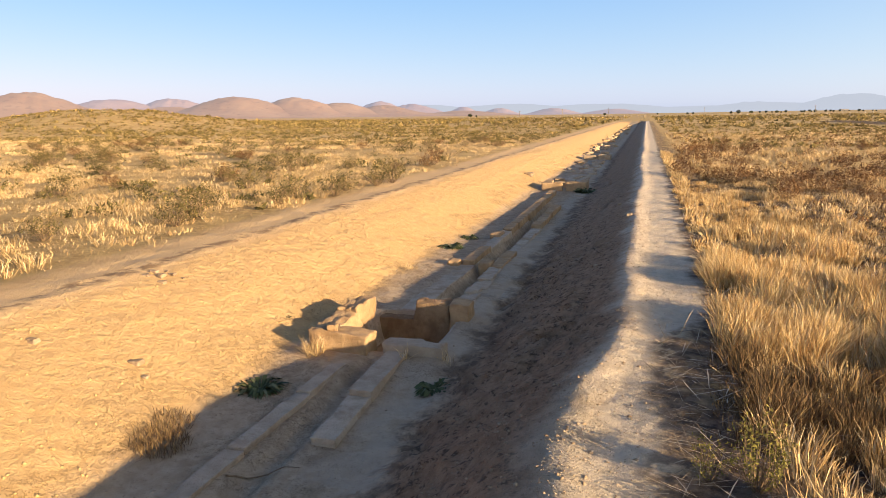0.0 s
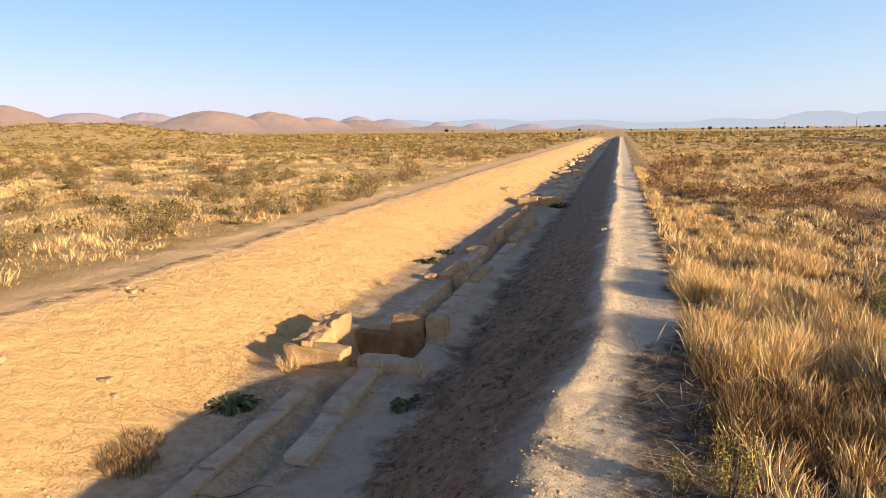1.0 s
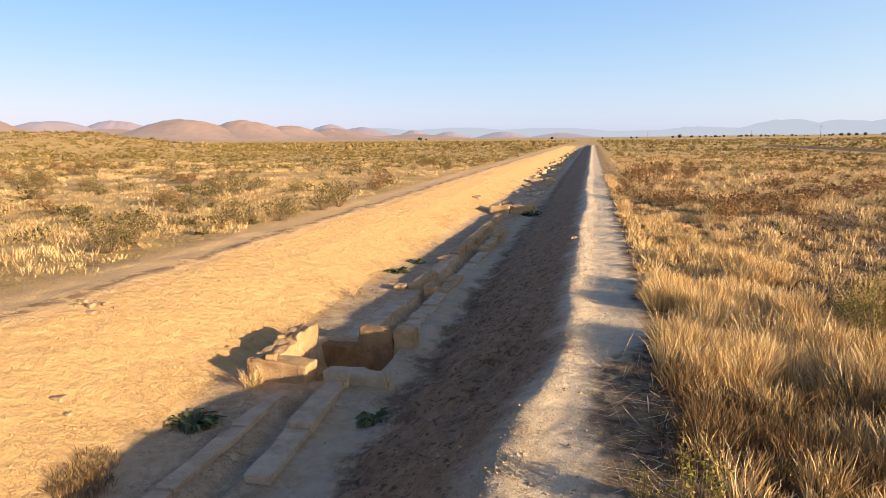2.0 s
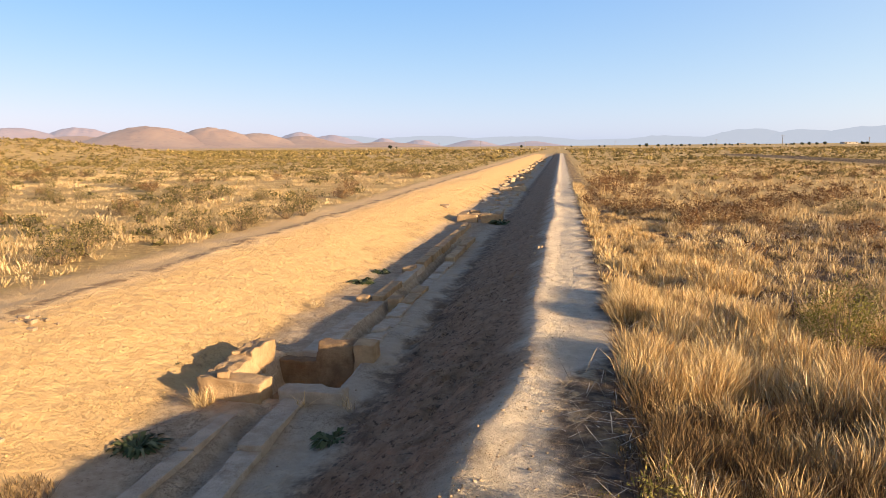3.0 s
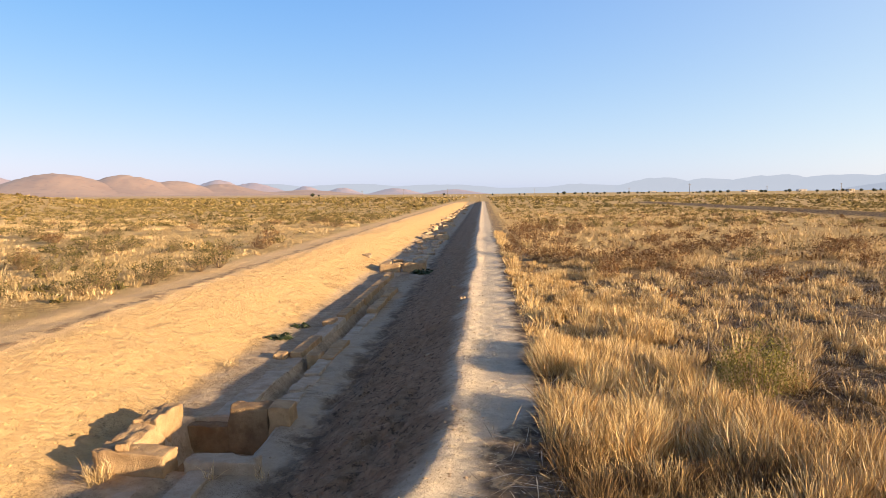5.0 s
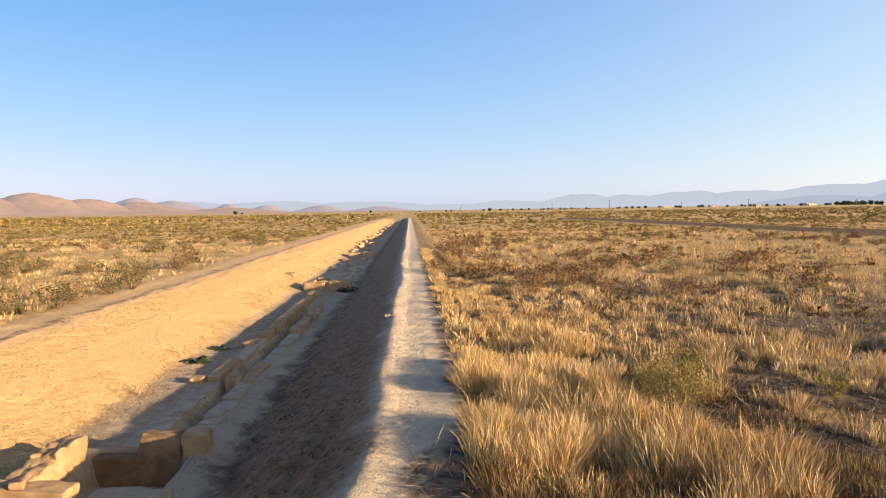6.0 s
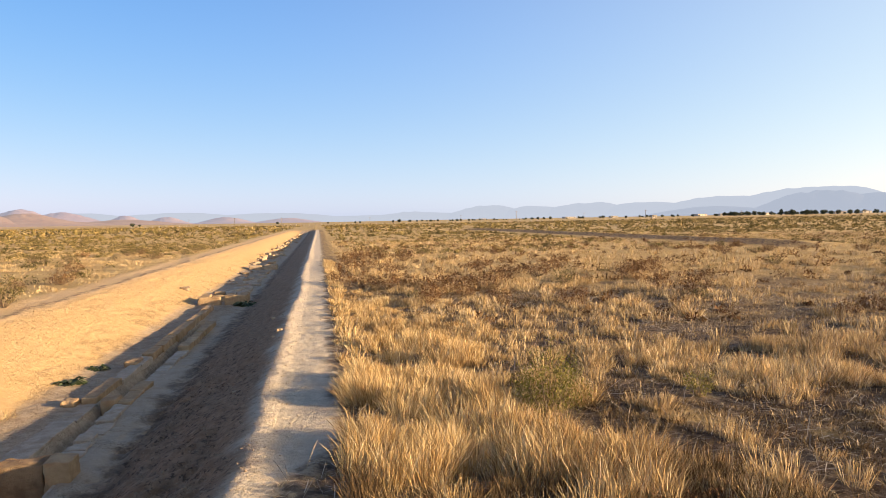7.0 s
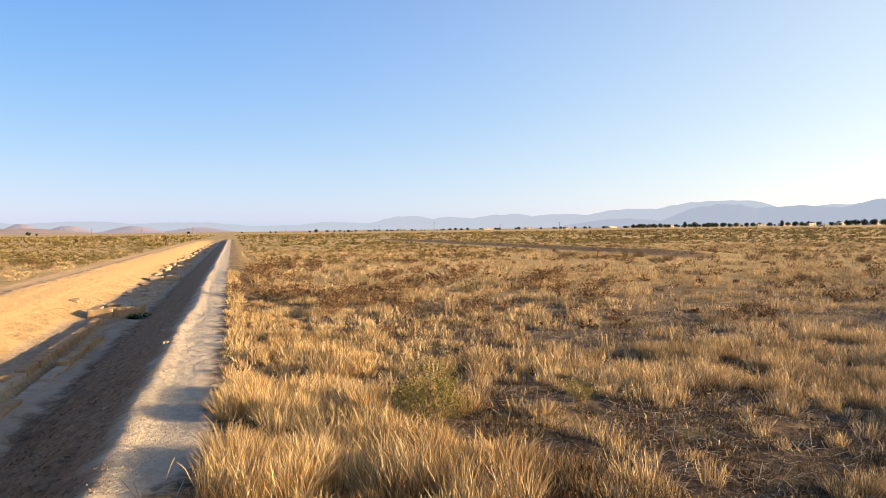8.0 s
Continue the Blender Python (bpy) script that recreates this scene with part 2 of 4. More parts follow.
SAGE = blade_material("grey_green_leaves", (0.0, (0.035, 0.05, 0.02)), (0.5, (0.09, 0.115, 0.05)), (1.0, (0.22, 0.23, 0.13)), trans=0.15)
SCRUB = blade_material("far_scrub", (0.0, (0.085, 0.065, 0.024)), (0.45, (0.19, 0.15, 0.05)), (0.8, (0.36, 0.27, 0.10)), (1.0, (0.58, 0.43, 0.19)), trans=0.1)
TWIG = plain_material("dry_twig", (0.16, 0.11, 0.07), (0.30, 0.22, 0.14), 40.0)
DARK_LEAF = blade_material("dark_tree_leaves", (0.0, (0.035, 0.045, 0.03)), (1.0, (0.09, 0.105, 0.062)), trans=0.15)
BARK = plain_material("bark", (0.07, 0.05, 0.035), (0.14, 0.10, 0.07), 8.0)
PLASTER = plain_material("pale_plaster", (0.46, 0.40, 0.33), (0.60, 0.53, 0.45), 0.8)
ROOF = plain_material("flat_roof", (0.36, 0.32, 0.28), (0.48, 0.43, 0.38), 0.8)
GLASS_DARK = plain_material("dark_window", (0.03, 0.035, 0.04), (0.05, 0.055, 0.06), 1.0, 0.15)
CONCRETE = plain_material("concrete", (0.52, 0.48, 0.43), (0.66, 0.62, 0.56), 3.0)
POLE = plain_material("weathered_pole", (0.17, 0.15, 0.13), (0.28, 0.25, 0.22), 3.0)
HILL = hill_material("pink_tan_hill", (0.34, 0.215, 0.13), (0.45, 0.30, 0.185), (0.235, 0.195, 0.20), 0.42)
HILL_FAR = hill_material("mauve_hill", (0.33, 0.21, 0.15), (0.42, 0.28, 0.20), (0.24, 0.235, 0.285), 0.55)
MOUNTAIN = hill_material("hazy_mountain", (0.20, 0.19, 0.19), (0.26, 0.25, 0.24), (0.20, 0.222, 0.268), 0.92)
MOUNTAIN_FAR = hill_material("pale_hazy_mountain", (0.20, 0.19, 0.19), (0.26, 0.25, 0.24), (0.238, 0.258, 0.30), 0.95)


# ---- mesh helpers ----
def hash2(i, j, seed):
    h = (i.astype(np.int64) * 374761393 + j.astype(np.int64) * 668265263 + seed * 1442695041) & 0xFFFFFFFF
    h = ((h ^ (h >> 13)) * 1274126177) & 0xFFFFFFFF
    return ((h ^ (h >> 16)) & 0xFFFF) / 65535.0


def vnoise(x, y, seed=0):
    """Smooth value noise in 0..1 on arrays."""
    x, y = np.asarray(x, float), np.asarray(y, float)
    i, j = np.floor(x), np.floor(y)
    u, v = x - i, y - j
    u, v = u * u * (3 - 2 * u), v * v * (3 - 2 * v)
    a, b = hash2(i, j, seed), hash2(i + 1, j, seed)
    c, d = hash2(i, j + 1, seed), hash2(i + 1, j + 1, seed)
    return (a * (1 - u) + b * u) * (1 - v) + (c * (1 - u) + d * u) * v


def fbm(x, y, seed=0, octaves=4):
    s, a, n = 0.0, 0.5, 0.0
    for k in range(octaves):
        s, n = s + a * vnoise(x * 2 ** k, y * 2 ** k, seed + 17 * k), n + a
        a *= 0.5
    return s / n


def sstep(a, b, v):
    t = np.clip((np.asarray(v, float) - a) / (b - a), 0, 1)
    return t * t * (3 - 2 * t)


def mesh_from(name, verts, faces, material, smooth=False):
    me = bpy.data.meshes.new(name)
    me.from_pydata([tuple(v) for v in verts], [], [tuple(f) for f in faces])
    me.materials.append(material)
    if smooth:
        me.polygons.foreach_set("use_smooth", [True] * len(me.polygons))
    me.update()
    return me


def mesh_arrays(name, verts, tris, material, smooth=False):
    """A triangle mesh from two numpy arrays."""
    me = bpy.data.meshes.new(name)
    me.vertices.add(len(verts))
    me.vertices.foreach_set("co", np.asarray(verts, np.float32).ravel())
    me.loops.add(len(tris) * 3)
    me.loops.foreach_set("vertex_index", np.asarray(tris, np.int32).ravel())
    me.polygons.add(len(tris))
    me.polygons.foreach_set("loop_start", np.arange(0, len(tris) * 3, 3, dtype=np.int32))
    if smooth:
        me.polygons.foreach_set("use_smooth", np.ones(len(tris), bool))
    me.materials.append(material)
    me.update(calc_edges=True)
    me.validate()
    return me


def part(name, me, parent, label="", m=None):
    ob = new(name, me)
    ob.parent = parent
    if m is not None:
        ob.matrix_basis = m
    if label:
        tagged(ob, label)
    return ob


# ---- the ground ----
PROFILE_X = (-5.6, -4.95, -4.68, -4.16, -3.48, -3.1, -2.9, -1.55, -1.35, -0.55, -0.2, -0.08, 0.12, 0.6, 1.3)
PROFILE_Z = (0.05, 0.07, 0.024, -0.126, -0.385, -0.53, -0.57, -0.585, -0.53, -0.17, 0.0, 0.055, 0.01, 0.0, -0.10)


def crest_shift(y):
    """The eastern crest swings west where the path widens near its start."""
    return -0.24 * (1 - sstep(3.1, 5.4, y))


def ground_z(x, y):
    x, y = np.asarray(x, float), np.asarray(y, float)
    wob = 0.16 * (fbm(x * 0.0 + 3, y * 0.55, 5, 3) - 0.5)
    sh = crest_shift(y)
    xs = x - wob * sstep(-6, -4, x) - sh * sstep(-1.6, -0.5, x) * (1 - sstep(0.0, 0.7, x))
    z = sum(np.interp(xs + d, PROFILE_X, PROFILE_Z) for d in (-0.05, 0.0, 0.05)) / 3
    r = np.hypot(x, y)
    fade = sstep(120, 165, y)
    z = z * (1 - fade) - 0.05 * fade
    inside = sstep(-5.2, -4.7, x) * (1 - sstep(-0.25, 0.1, x))
    slope = sstep(-1.7, -1.3, xs) * (1 - sstep(-0.55, -0.1, xs))
    bank = sstep(-5.2, -4.8, x) * (1 - sstep(-3.3, -2.9, x))
    floor = sstep(-3.3, -2.9, x) * (1 - sstep(-1.7, -1.4, x))
    path = sstep(-0.3, 0.0, xs) * (1 - sstep(0.5, 0.9, x))
    z += slope * (0.10 * (fbm(x * 3, y * 3, 11) - 0.5) + 0.10 * (fbm(x * 8, y * 11, 12, 4) - 0.5) - 0.05 * sstep(0.12, 0.0, np.abs(fbm(x * 3.3, y * 4.2, 23, 3) - 0.5)) * sstep(0.45, 0.6, fbm(x * 1.5, y * 1.5, 24)))
    z += bank * (0.035 * (fbm(x * 1.6, y * 1.6, 13) - 0.5) + 0.03 * (fbm(x * 10, y * 10, 14, 4) - 0.5))
    z += floor * (0.035 * (fbm(x * 2.5, y * 2.5, 15) - 0.5) + 0.012 * (fbm(x * 14, y * 14, 16, 2) - 0.5))
    z += path * (0.028 * (fbm(x * 4, y * 4, 18) - 0.5) + 0.022 * (fbm(x * 15, y * 15, 17, 3) - 0.5))
    out = 1 - np.clip(inside + path, 0, 1)
    z += out * sstep(0.5, 3, np.abs(x - 0.0)) * (0.10 * (fbm(x * 0.45, y * 0.45, 19) - 0.5) + 0.05 * (fbm(x * 2.1, y * 2.1, 20) - 0.5)) * np.clip(1.2 - r / 160, 0, 1)
    z += 0.06 * floor * sstep(4.7, 5.4, y) * (1 - sstep(9.5, 13.0, y))
    # gutter between the stone courses, and the sunk basin
    run = (1 - sstep(16.5, 17.5, y))
    z -= (0.05 * np.exp(-(((x + 2.265) / 0.10) ** 4)) * (1 - sstep(5.4, 5.6, y)) + 0.15 * np.exp(-(((x + 2.14) / 0.12) ** 4)) * sstep(7.0, 7.3, y)) * run
    pit = sstep(-2.72, -2.66, x) * (1 - sstep(-1.86, -1.80, x)) * sstep(5.70, 5.78, y) * (1 - sstep(6.88, 6.96, y))
    z -= 0.30 * pit
    # low stony mound to the west, spoil bank to the east
    z += 2.9 * np.exp(-((x + 68) / 17) ** 2 - ((y - 77) / 17) ** 2) * (0.85 + 0.3 * fbm(x * 0.15, y * 0.15, 21))
    z += 0.34 * sstep(25.6, 26.6, x) * (1 - sstep(27.4, 32.5, x)) * sstep(34, 37, y) * (1 - sstep(110, 135, y)) * (0.75 + 0.5 * fbm(x * 0.3, y * 0.3, 22))
    z += 0.0055 * np.clip(x, 0, 650) * sstep(140, 600, r)
    return z


def axis(fine_lo, fine_hi, step, lo, hi, growth):
    v = list(np.arange(fine_lo, fine_hi, step))
    s, a = step, v[-1]
    while a < hi:
        s *= growth
        a += s
        v.append(a)
    s, a, front = step, v[0], []
    while a > lo:
        s *= growth
        a -= s
        front.append(a)
    return np.array(front[::-1] + v)


gx = axis(-5.3, 1.0, 0.038, -4200, 4200, 1.085)
gy = axis(2.4, 9.0, 0.048, -900, 4600, 1.03)
GX, GY = np.meshgrid(gx, gy)
GZ = ground_z(GX, GY)
nx, ny = len(gx), len(gy)
idx = np.arange(nx * ny).reshape(ny, nx)
a, b, c, d = idx[:-1, :-1].ravel(), idx[:-1, 1:].ravel(), idx[1:, 1:].ravel(), idx[1:, :-1].ravel()
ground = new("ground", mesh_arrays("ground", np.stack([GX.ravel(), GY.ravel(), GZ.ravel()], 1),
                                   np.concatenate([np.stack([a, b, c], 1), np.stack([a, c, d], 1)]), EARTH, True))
tagged(ground, "dry tan earth plain cut by a long shallow excavated trench beside a trodden path", "ground", kind="structure")


def gz(x, y):
    return float(ground_z(np.array([x]), np.array([y]))[0])


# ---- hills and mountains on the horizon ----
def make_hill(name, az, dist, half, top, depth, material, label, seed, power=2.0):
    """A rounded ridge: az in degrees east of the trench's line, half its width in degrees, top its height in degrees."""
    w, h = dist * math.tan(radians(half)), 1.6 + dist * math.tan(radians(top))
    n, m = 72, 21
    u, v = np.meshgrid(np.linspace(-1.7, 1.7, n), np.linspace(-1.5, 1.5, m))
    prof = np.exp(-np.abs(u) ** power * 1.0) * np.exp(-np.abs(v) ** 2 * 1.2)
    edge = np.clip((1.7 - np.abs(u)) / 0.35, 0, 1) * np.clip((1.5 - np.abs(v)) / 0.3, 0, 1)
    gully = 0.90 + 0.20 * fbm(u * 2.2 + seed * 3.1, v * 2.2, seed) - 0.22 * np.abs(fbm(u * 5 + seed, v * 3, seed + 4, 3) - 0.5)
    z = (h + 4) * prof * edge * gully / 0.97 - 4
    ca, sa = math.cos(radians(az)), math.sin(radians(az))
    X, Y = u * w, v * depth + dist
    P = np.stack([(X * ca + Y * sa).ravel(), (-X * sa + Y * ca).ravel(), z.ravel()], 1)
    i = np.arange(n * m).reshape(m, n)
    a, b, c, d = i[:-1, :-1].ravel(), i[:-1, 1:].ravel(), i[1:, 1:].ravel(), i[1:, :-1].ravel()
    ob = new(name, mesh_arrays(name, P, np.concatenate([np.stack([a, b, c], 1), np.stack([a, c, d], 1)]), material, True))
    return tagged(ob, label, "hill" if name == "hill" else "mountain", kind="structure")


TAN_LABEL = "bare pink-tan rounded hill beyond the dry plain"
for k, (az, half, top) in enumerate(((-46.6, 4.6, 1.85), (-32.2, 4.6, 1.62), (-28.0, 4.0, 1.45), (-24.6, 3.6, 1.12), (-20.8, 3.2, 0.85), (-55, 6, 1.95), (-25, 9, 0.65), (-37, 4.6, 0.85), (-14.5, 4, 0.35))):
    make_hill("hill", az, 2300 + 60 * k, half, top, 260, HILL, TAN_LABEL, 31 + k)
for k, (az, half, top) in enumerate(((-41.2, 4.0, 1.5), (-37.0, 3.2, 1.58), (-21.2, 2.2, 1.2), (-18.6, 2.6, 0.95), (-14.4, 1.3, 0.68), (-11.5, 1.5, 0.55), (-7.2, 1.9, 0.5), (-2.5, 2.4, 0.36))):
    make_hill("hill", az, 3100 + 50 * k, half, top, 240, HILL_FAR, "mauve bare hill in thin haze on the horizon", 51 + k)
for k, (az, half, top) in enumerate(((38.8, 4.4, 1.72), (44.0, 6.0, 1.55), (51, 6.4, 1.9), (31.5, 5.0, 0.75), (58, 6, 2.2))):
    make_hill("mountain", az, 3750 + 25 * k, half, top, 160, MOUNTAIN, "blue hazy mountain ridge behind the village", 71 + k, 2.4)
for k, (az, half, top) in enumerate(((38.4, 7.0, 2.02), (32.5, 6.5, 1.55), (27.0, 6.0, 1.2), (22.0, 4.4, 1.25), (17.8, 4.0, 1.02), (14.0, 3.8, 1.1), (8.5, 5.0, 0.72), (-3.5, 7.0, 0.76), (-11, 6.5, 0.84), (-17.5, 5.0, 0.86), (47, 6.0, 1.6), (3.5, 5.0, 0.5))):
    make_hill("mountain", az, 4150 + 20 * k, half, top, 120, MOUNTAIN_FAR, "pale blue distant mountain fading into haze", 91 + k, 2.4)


# ---- cut stones ----
def stone_mesh(name, sx, sy, sz, seed, material, rough=0.012, cuts=7, worn=0.03, slant=0.0, fall=0.0):
    """A worn block, its base's centre at the origin. slant: how much lower its far end is, in metres."""
    bm = bmesh.new()
    bmesh.ops.create_cube(bm, size=1.0)
    bmesh.ops.subdivide_edges(bm, edges=bm.edges[:], cuts=cuts, use_grid_fill=True)
    off = Vector((seed * 7.13 % 50, seed * 3.77 % 50, seed * 1.91 % 50))
    half = Vector((sx / 2, sy / 2, sz / 2))
    for v in bm.verts:
        v.co = Vector([math.copysign((1 - (1 - min(1.0, abs(q) * 2)) ** 1.8) / 2, q) for q in v.co])
        p = Vector((v.co.x * sx, v.co.y * sy, v.co.z * sz))
        core = Vector([max(-h + worn, min(h - worn, q)) for q, h in zip(p, half)])
        d = p - core
        if d.length > 1e-6:
            k = sum(1 for q in d if abs(q) > 1e-6)
            p = core + d.normalized() * worn * (1.0 if k == 1 else 1.08)
        nz = 0.7 * noise.fractal(p * 9.0 + off, 0.8, 2.0, 5) + 0.6 * noise.noise(p * 2.6 + off * 0.7)
        edge = sum(1 for q, h in zip(p, half) if abs(q) > h - max(worn, 0.03))
        chip = max(0.0, noise.noise(p * 6.0 + off * 1.7) - 0.08) * (1.0 if edge > 1 else 0.25) if p.z > -sz * 0.2 else 0.0
        dirn = p.normalized() if p.length > 0 else Vector((0, 0, 1))
        p += dirn * (nz * rough - chip * max(worn, 0.022) * 3.0)
        t = (p.y / sy + 0.5)
        p.z = (p.z + sz / 2) * (1 - slant / sz * t) * (1 - fall / sz * (p.x / sx + 0.5))
        v.co = p
    for f in bm.faces:
        f.smooth = True
    me = bpy.data.meshes.new(name)
    bm.to_mesh(me)
    bm.free()
    me.materials.append(material)
    return me


def thing(name, x, y, z, label, category, group="", kind=""):
    e = new(name)
    e.location = (x, y, z)
    e.empty_display_size = 0.1
    return tagged(e, label, category, group, kind)


def add_block(parent, name, x0, x1, y0, y1, z0, z1, seed, material=STONE, turn=0.0, label="", **kw):
    """A block that fills the given box of the world, as a part of parent."""
    me = stone_mesh(name, x1 - x0, y1 - y0, z1 - z0, seed, material, **kw)
    base = Vector(parent.location)
    return part(name, me, parent, label, Matrix.Translation(Vector(((x0 + x1) / 2, (y0 + y1) / 2, z0)) - base) @ Matrix.Rotation(radians(turn), 4, "Z"))


def build_near_basin():
    b = thing("stone_basin", -2.2, 6.3, -0.6, "broken square basin of worn tan limestone blocks in the channel", "ruin", "channel basins")
    add_block(b, "block", -2.94, -2.34, 5.53, 5.76, -0.62, -0.30, 1, rough=0.036, worn=0.016, cuts=13, fall=0.05)
    add_block(b, "block", -2.95, -2.71, 5.66, 6.28, -0.80, -0.345, 3, rough=0.05, worn=0.02, cuts=16, slant=-0.02)
    add_block(b, "block", -2.94, -2.72, 6.20, 6.74, -0.80, -0.285, 13, rough=0.045, worn=0.022, cuts=16, turn=1.5, slant=0.02)
    add_block(b, "block", -2.76, -2.67, 5.56, 5.68, -0.33, -0.265, 4, turn=25, label="loose stone chip", rough=0.03, worn=0.01, cuts=5, slant=0.03)
    add_block(b, "block", -2.86, -2.27, 6.80, 7.00, -0.92, -0.545, 5, STONE_DARK, rough=0.02, worn=0.009, cuts=11)
    add_block(b, "block", -2.30, -1.915, 6.80, 7.02, -0.92, -0.355, 6, STONE_DARK, rough=0.02, worn=0.009, cuts=12)
    add_block(b, "block", -1.91, -1.70, 6.76, 7.02, -0.80, -0.345, 7, rough=0.016, worn=0.009, cuts=11)
    add_block(b, "block", -2.23, -1.655, 5.62, 5.82, -0.90, -0.425, 8, STONE_GREY, turn=1.5, rough=0.014, worn=0.014, cuts=12)
    add_block(b, "block", -1.83, -1.64, 5.83, 6.76, -0.90, -0.535, 9, STONE_GREY, turn=1.0, rough=0.03, worn=0.014, cuts=12)
    add_block(b, "block", -2.70, -2.36, 5.74, 6.82, -0.90, -0.80, 10, STONE_DARK)


def build_far_basin(y, seed, s=1.0, material=STONE):
    b = thing("stone_basin", -2.2, y, -0.6, "squarish broken basin of tan limestone blocks in the water channel", "ruin", "channel basins")
    add_block(b, "block", -2.86, -2.26, y, y + 0.24, -0.62, -0.35 * s, seed, material, rough=0.02)
    add_block(b, "block", -2.16, -1.58, y + 0.05, y + 0.30, -0.62, -0.32 * s, seed + 1, material, rough=0.02)
    add_block(b, "block", -2.86, -2.62, y + 0.26, y + 1.1, -0.62, -0.36 * s, seed + 2, material, rough=0.02)
    add_block(b, "block", -1.82, -1.58, y + 0.32, y + 1.1, -0.62, -0.34 * s, seed + 3, material, rough=0.02)
    add_block(b, "block", -2.60, -1.85, y + 0.95, y + 1.15, -0.62, -0.40 * s, seed + 4, material, rough=0.02)


def build_channel():
    ch = thing("stone_channel", -2.25, 8.0, -0.6, "ancient water channel of two courses of flat grey limestone blocks", "ruin")
    rnd = random.Random(4)
    # western course, from the camera to the first basin
    y = 1.2
    for k, ln in enumerate((0.9, 0.75, 0.85, 0.95, 0.75)):
        top = -0.574 + 0.013 * k
        add_block(ch, "stone", -2.62 + 0.01 * k, -2.45, y, y + ln - 0.012, -0.72, top, 20 + k, STONE_GREY, turn=rnd.uniform(-0.6, 0.6), rough=0.010, worn=0.010, cuts=11)
        y += ln
    # eastern course: two slabs before the first basin
    add_block(ch, "stone", -2.165, -1.965, 4.68, 5.62, -0.70, -0.485, 30, STONE_GREY, turn=1.5, rough=0.010, worn=0.010, cuts=11)
    add_block(ch, "stone", -2.13, -1.94, 3.94, 4.70, -0.70, -0.53, 31, STONE_GREY, turn=3.0, rough=0.010, worn=0.010, cuts=11)
    # western course between the basins
    y = 7.0
    while y < 19.0:
        ln = rnd.uniform(0.7, 1.25)
        tall = 9.2 < y < 10.4 or y > 12.2
        top = (-0.51 if y < 9.2 else -0.49) + (0.03 if tall else 0.0) + rnd.uniform(-0.015, 0.015)
        wide = 0.15 if y < 9.2 else 0.17
        add_block(ch, "stone", -2.30 - wide - (0.1 if y < 9 else 0.0), -2.29 + rnd.uniform(-0.015, 0.015), y, y + ln - 0.015, -0.72, top, 40 + int(y * 7), STONE_GREY if not tall else STONE, turn=rnd.uniform(-1.2, 1.2), worn=0.012, cuts=10, rough=0.016)
        y += ln
    add_block(ch, "stone", -2.67, -2.50, 9.35, 9.62, -0.70, -0.45, 70, STONE, worn=0.03, label="upright tan end stone")
    add_block(ch, "stone", -2.56, -2.36, 11.7, 12.1, -0.70, -0.44, 71, STONE, worn=0.03)
    # eastern course between the basins: short slabs laid crosswise
    y = 7.06
    while y < 15.8:
        ln = rnd.uniform(0.22, 0.42) if y < 9.2 else rnd.uniform(0.45, 0.9)
        tall = 9.25 < y < 10.1 or 13.0 < y
        add_block(ch, "stone", -2.04 + rnd.uniform(-0.015, 0.015), -1.84 + rnd.uniform(-0.03, 0.03), y, y + ln - 0.02, -0.70, (-0.475 if tall else (-0.495 if y < 10 else -0.53)) + rnd.uniform(-0.012, 0.012), 100 + int(y * 9), STONE_GREY if not tall else STONE, turn=rnd.uniform(-2, 2), worn=0.010, cuts=8, rough=0.012)
        y += ln
    add_block(ch, "stone", -2.20, -2.02, 9.30, 9.62, -0.70, -0.445, 72, STONE, worn=0.03)
    # ruined stretch past the second basin
    y = 22.0
    while y < 33.0:
        ln = rnd.uniform(0.4, 0.9)
        for x in (-2.75, -2.3, -1.95):
            if rnd.random() < 0.8:
                w = rnd.uniform(0.2, 0.34)
                xx = x + rnd.uniform(-0.08, 0.08)
                add_block(ch, "stone", xx - w / 2, xx + w / 2, y, y + ln * rnd.uniform(0.6, 1.0), -0.70, -0.535 + rnd.uniform(-0.05, 0.05), 300 + rnd.randrange(999), rnd.choice((STONE_GREY, STONE_GREY, STONE)), turn=rnd.uniform(-22, 22), cuts=5, rough=0.045, worn=0.02)
        y += ln
    # tumbled pale stones lying along the far trench
    y = 36.0
    while y < 128.0:
        for k in range(2):
            w = rnd.uniform(0.16, 0.46)
            x, yy = rnd.gauss(-2.75, 0.34), y + rnd.uniform(-0.6, 0.6)
            add_block(ch, "stone", x - w / 2, x + w / 2, yy, yy + rnd.uniform(0.3, 0.8), -0.68, -0.50 + rnd.uniform(-0.07, 0.13), 1500 + rnd.randrange(9999), rnd.choice((STONE_PALE, STONE_PALE, STONE)), turn=rnd.uniform(-60, 60), cuts=4, rough=0.07, worn=0.04, slant=rnd.uniform(-0.06, 0.1))
        y += 0.9 + y * 0.011


build_near_basin()
build_far_basin(20.1, 501)
build_far_basin(34.3, 521, 1.05, STONE_PALE)
build_channel()


# ---- blades, leaves and twigs ----
RNG = np.random.default_rng(7)


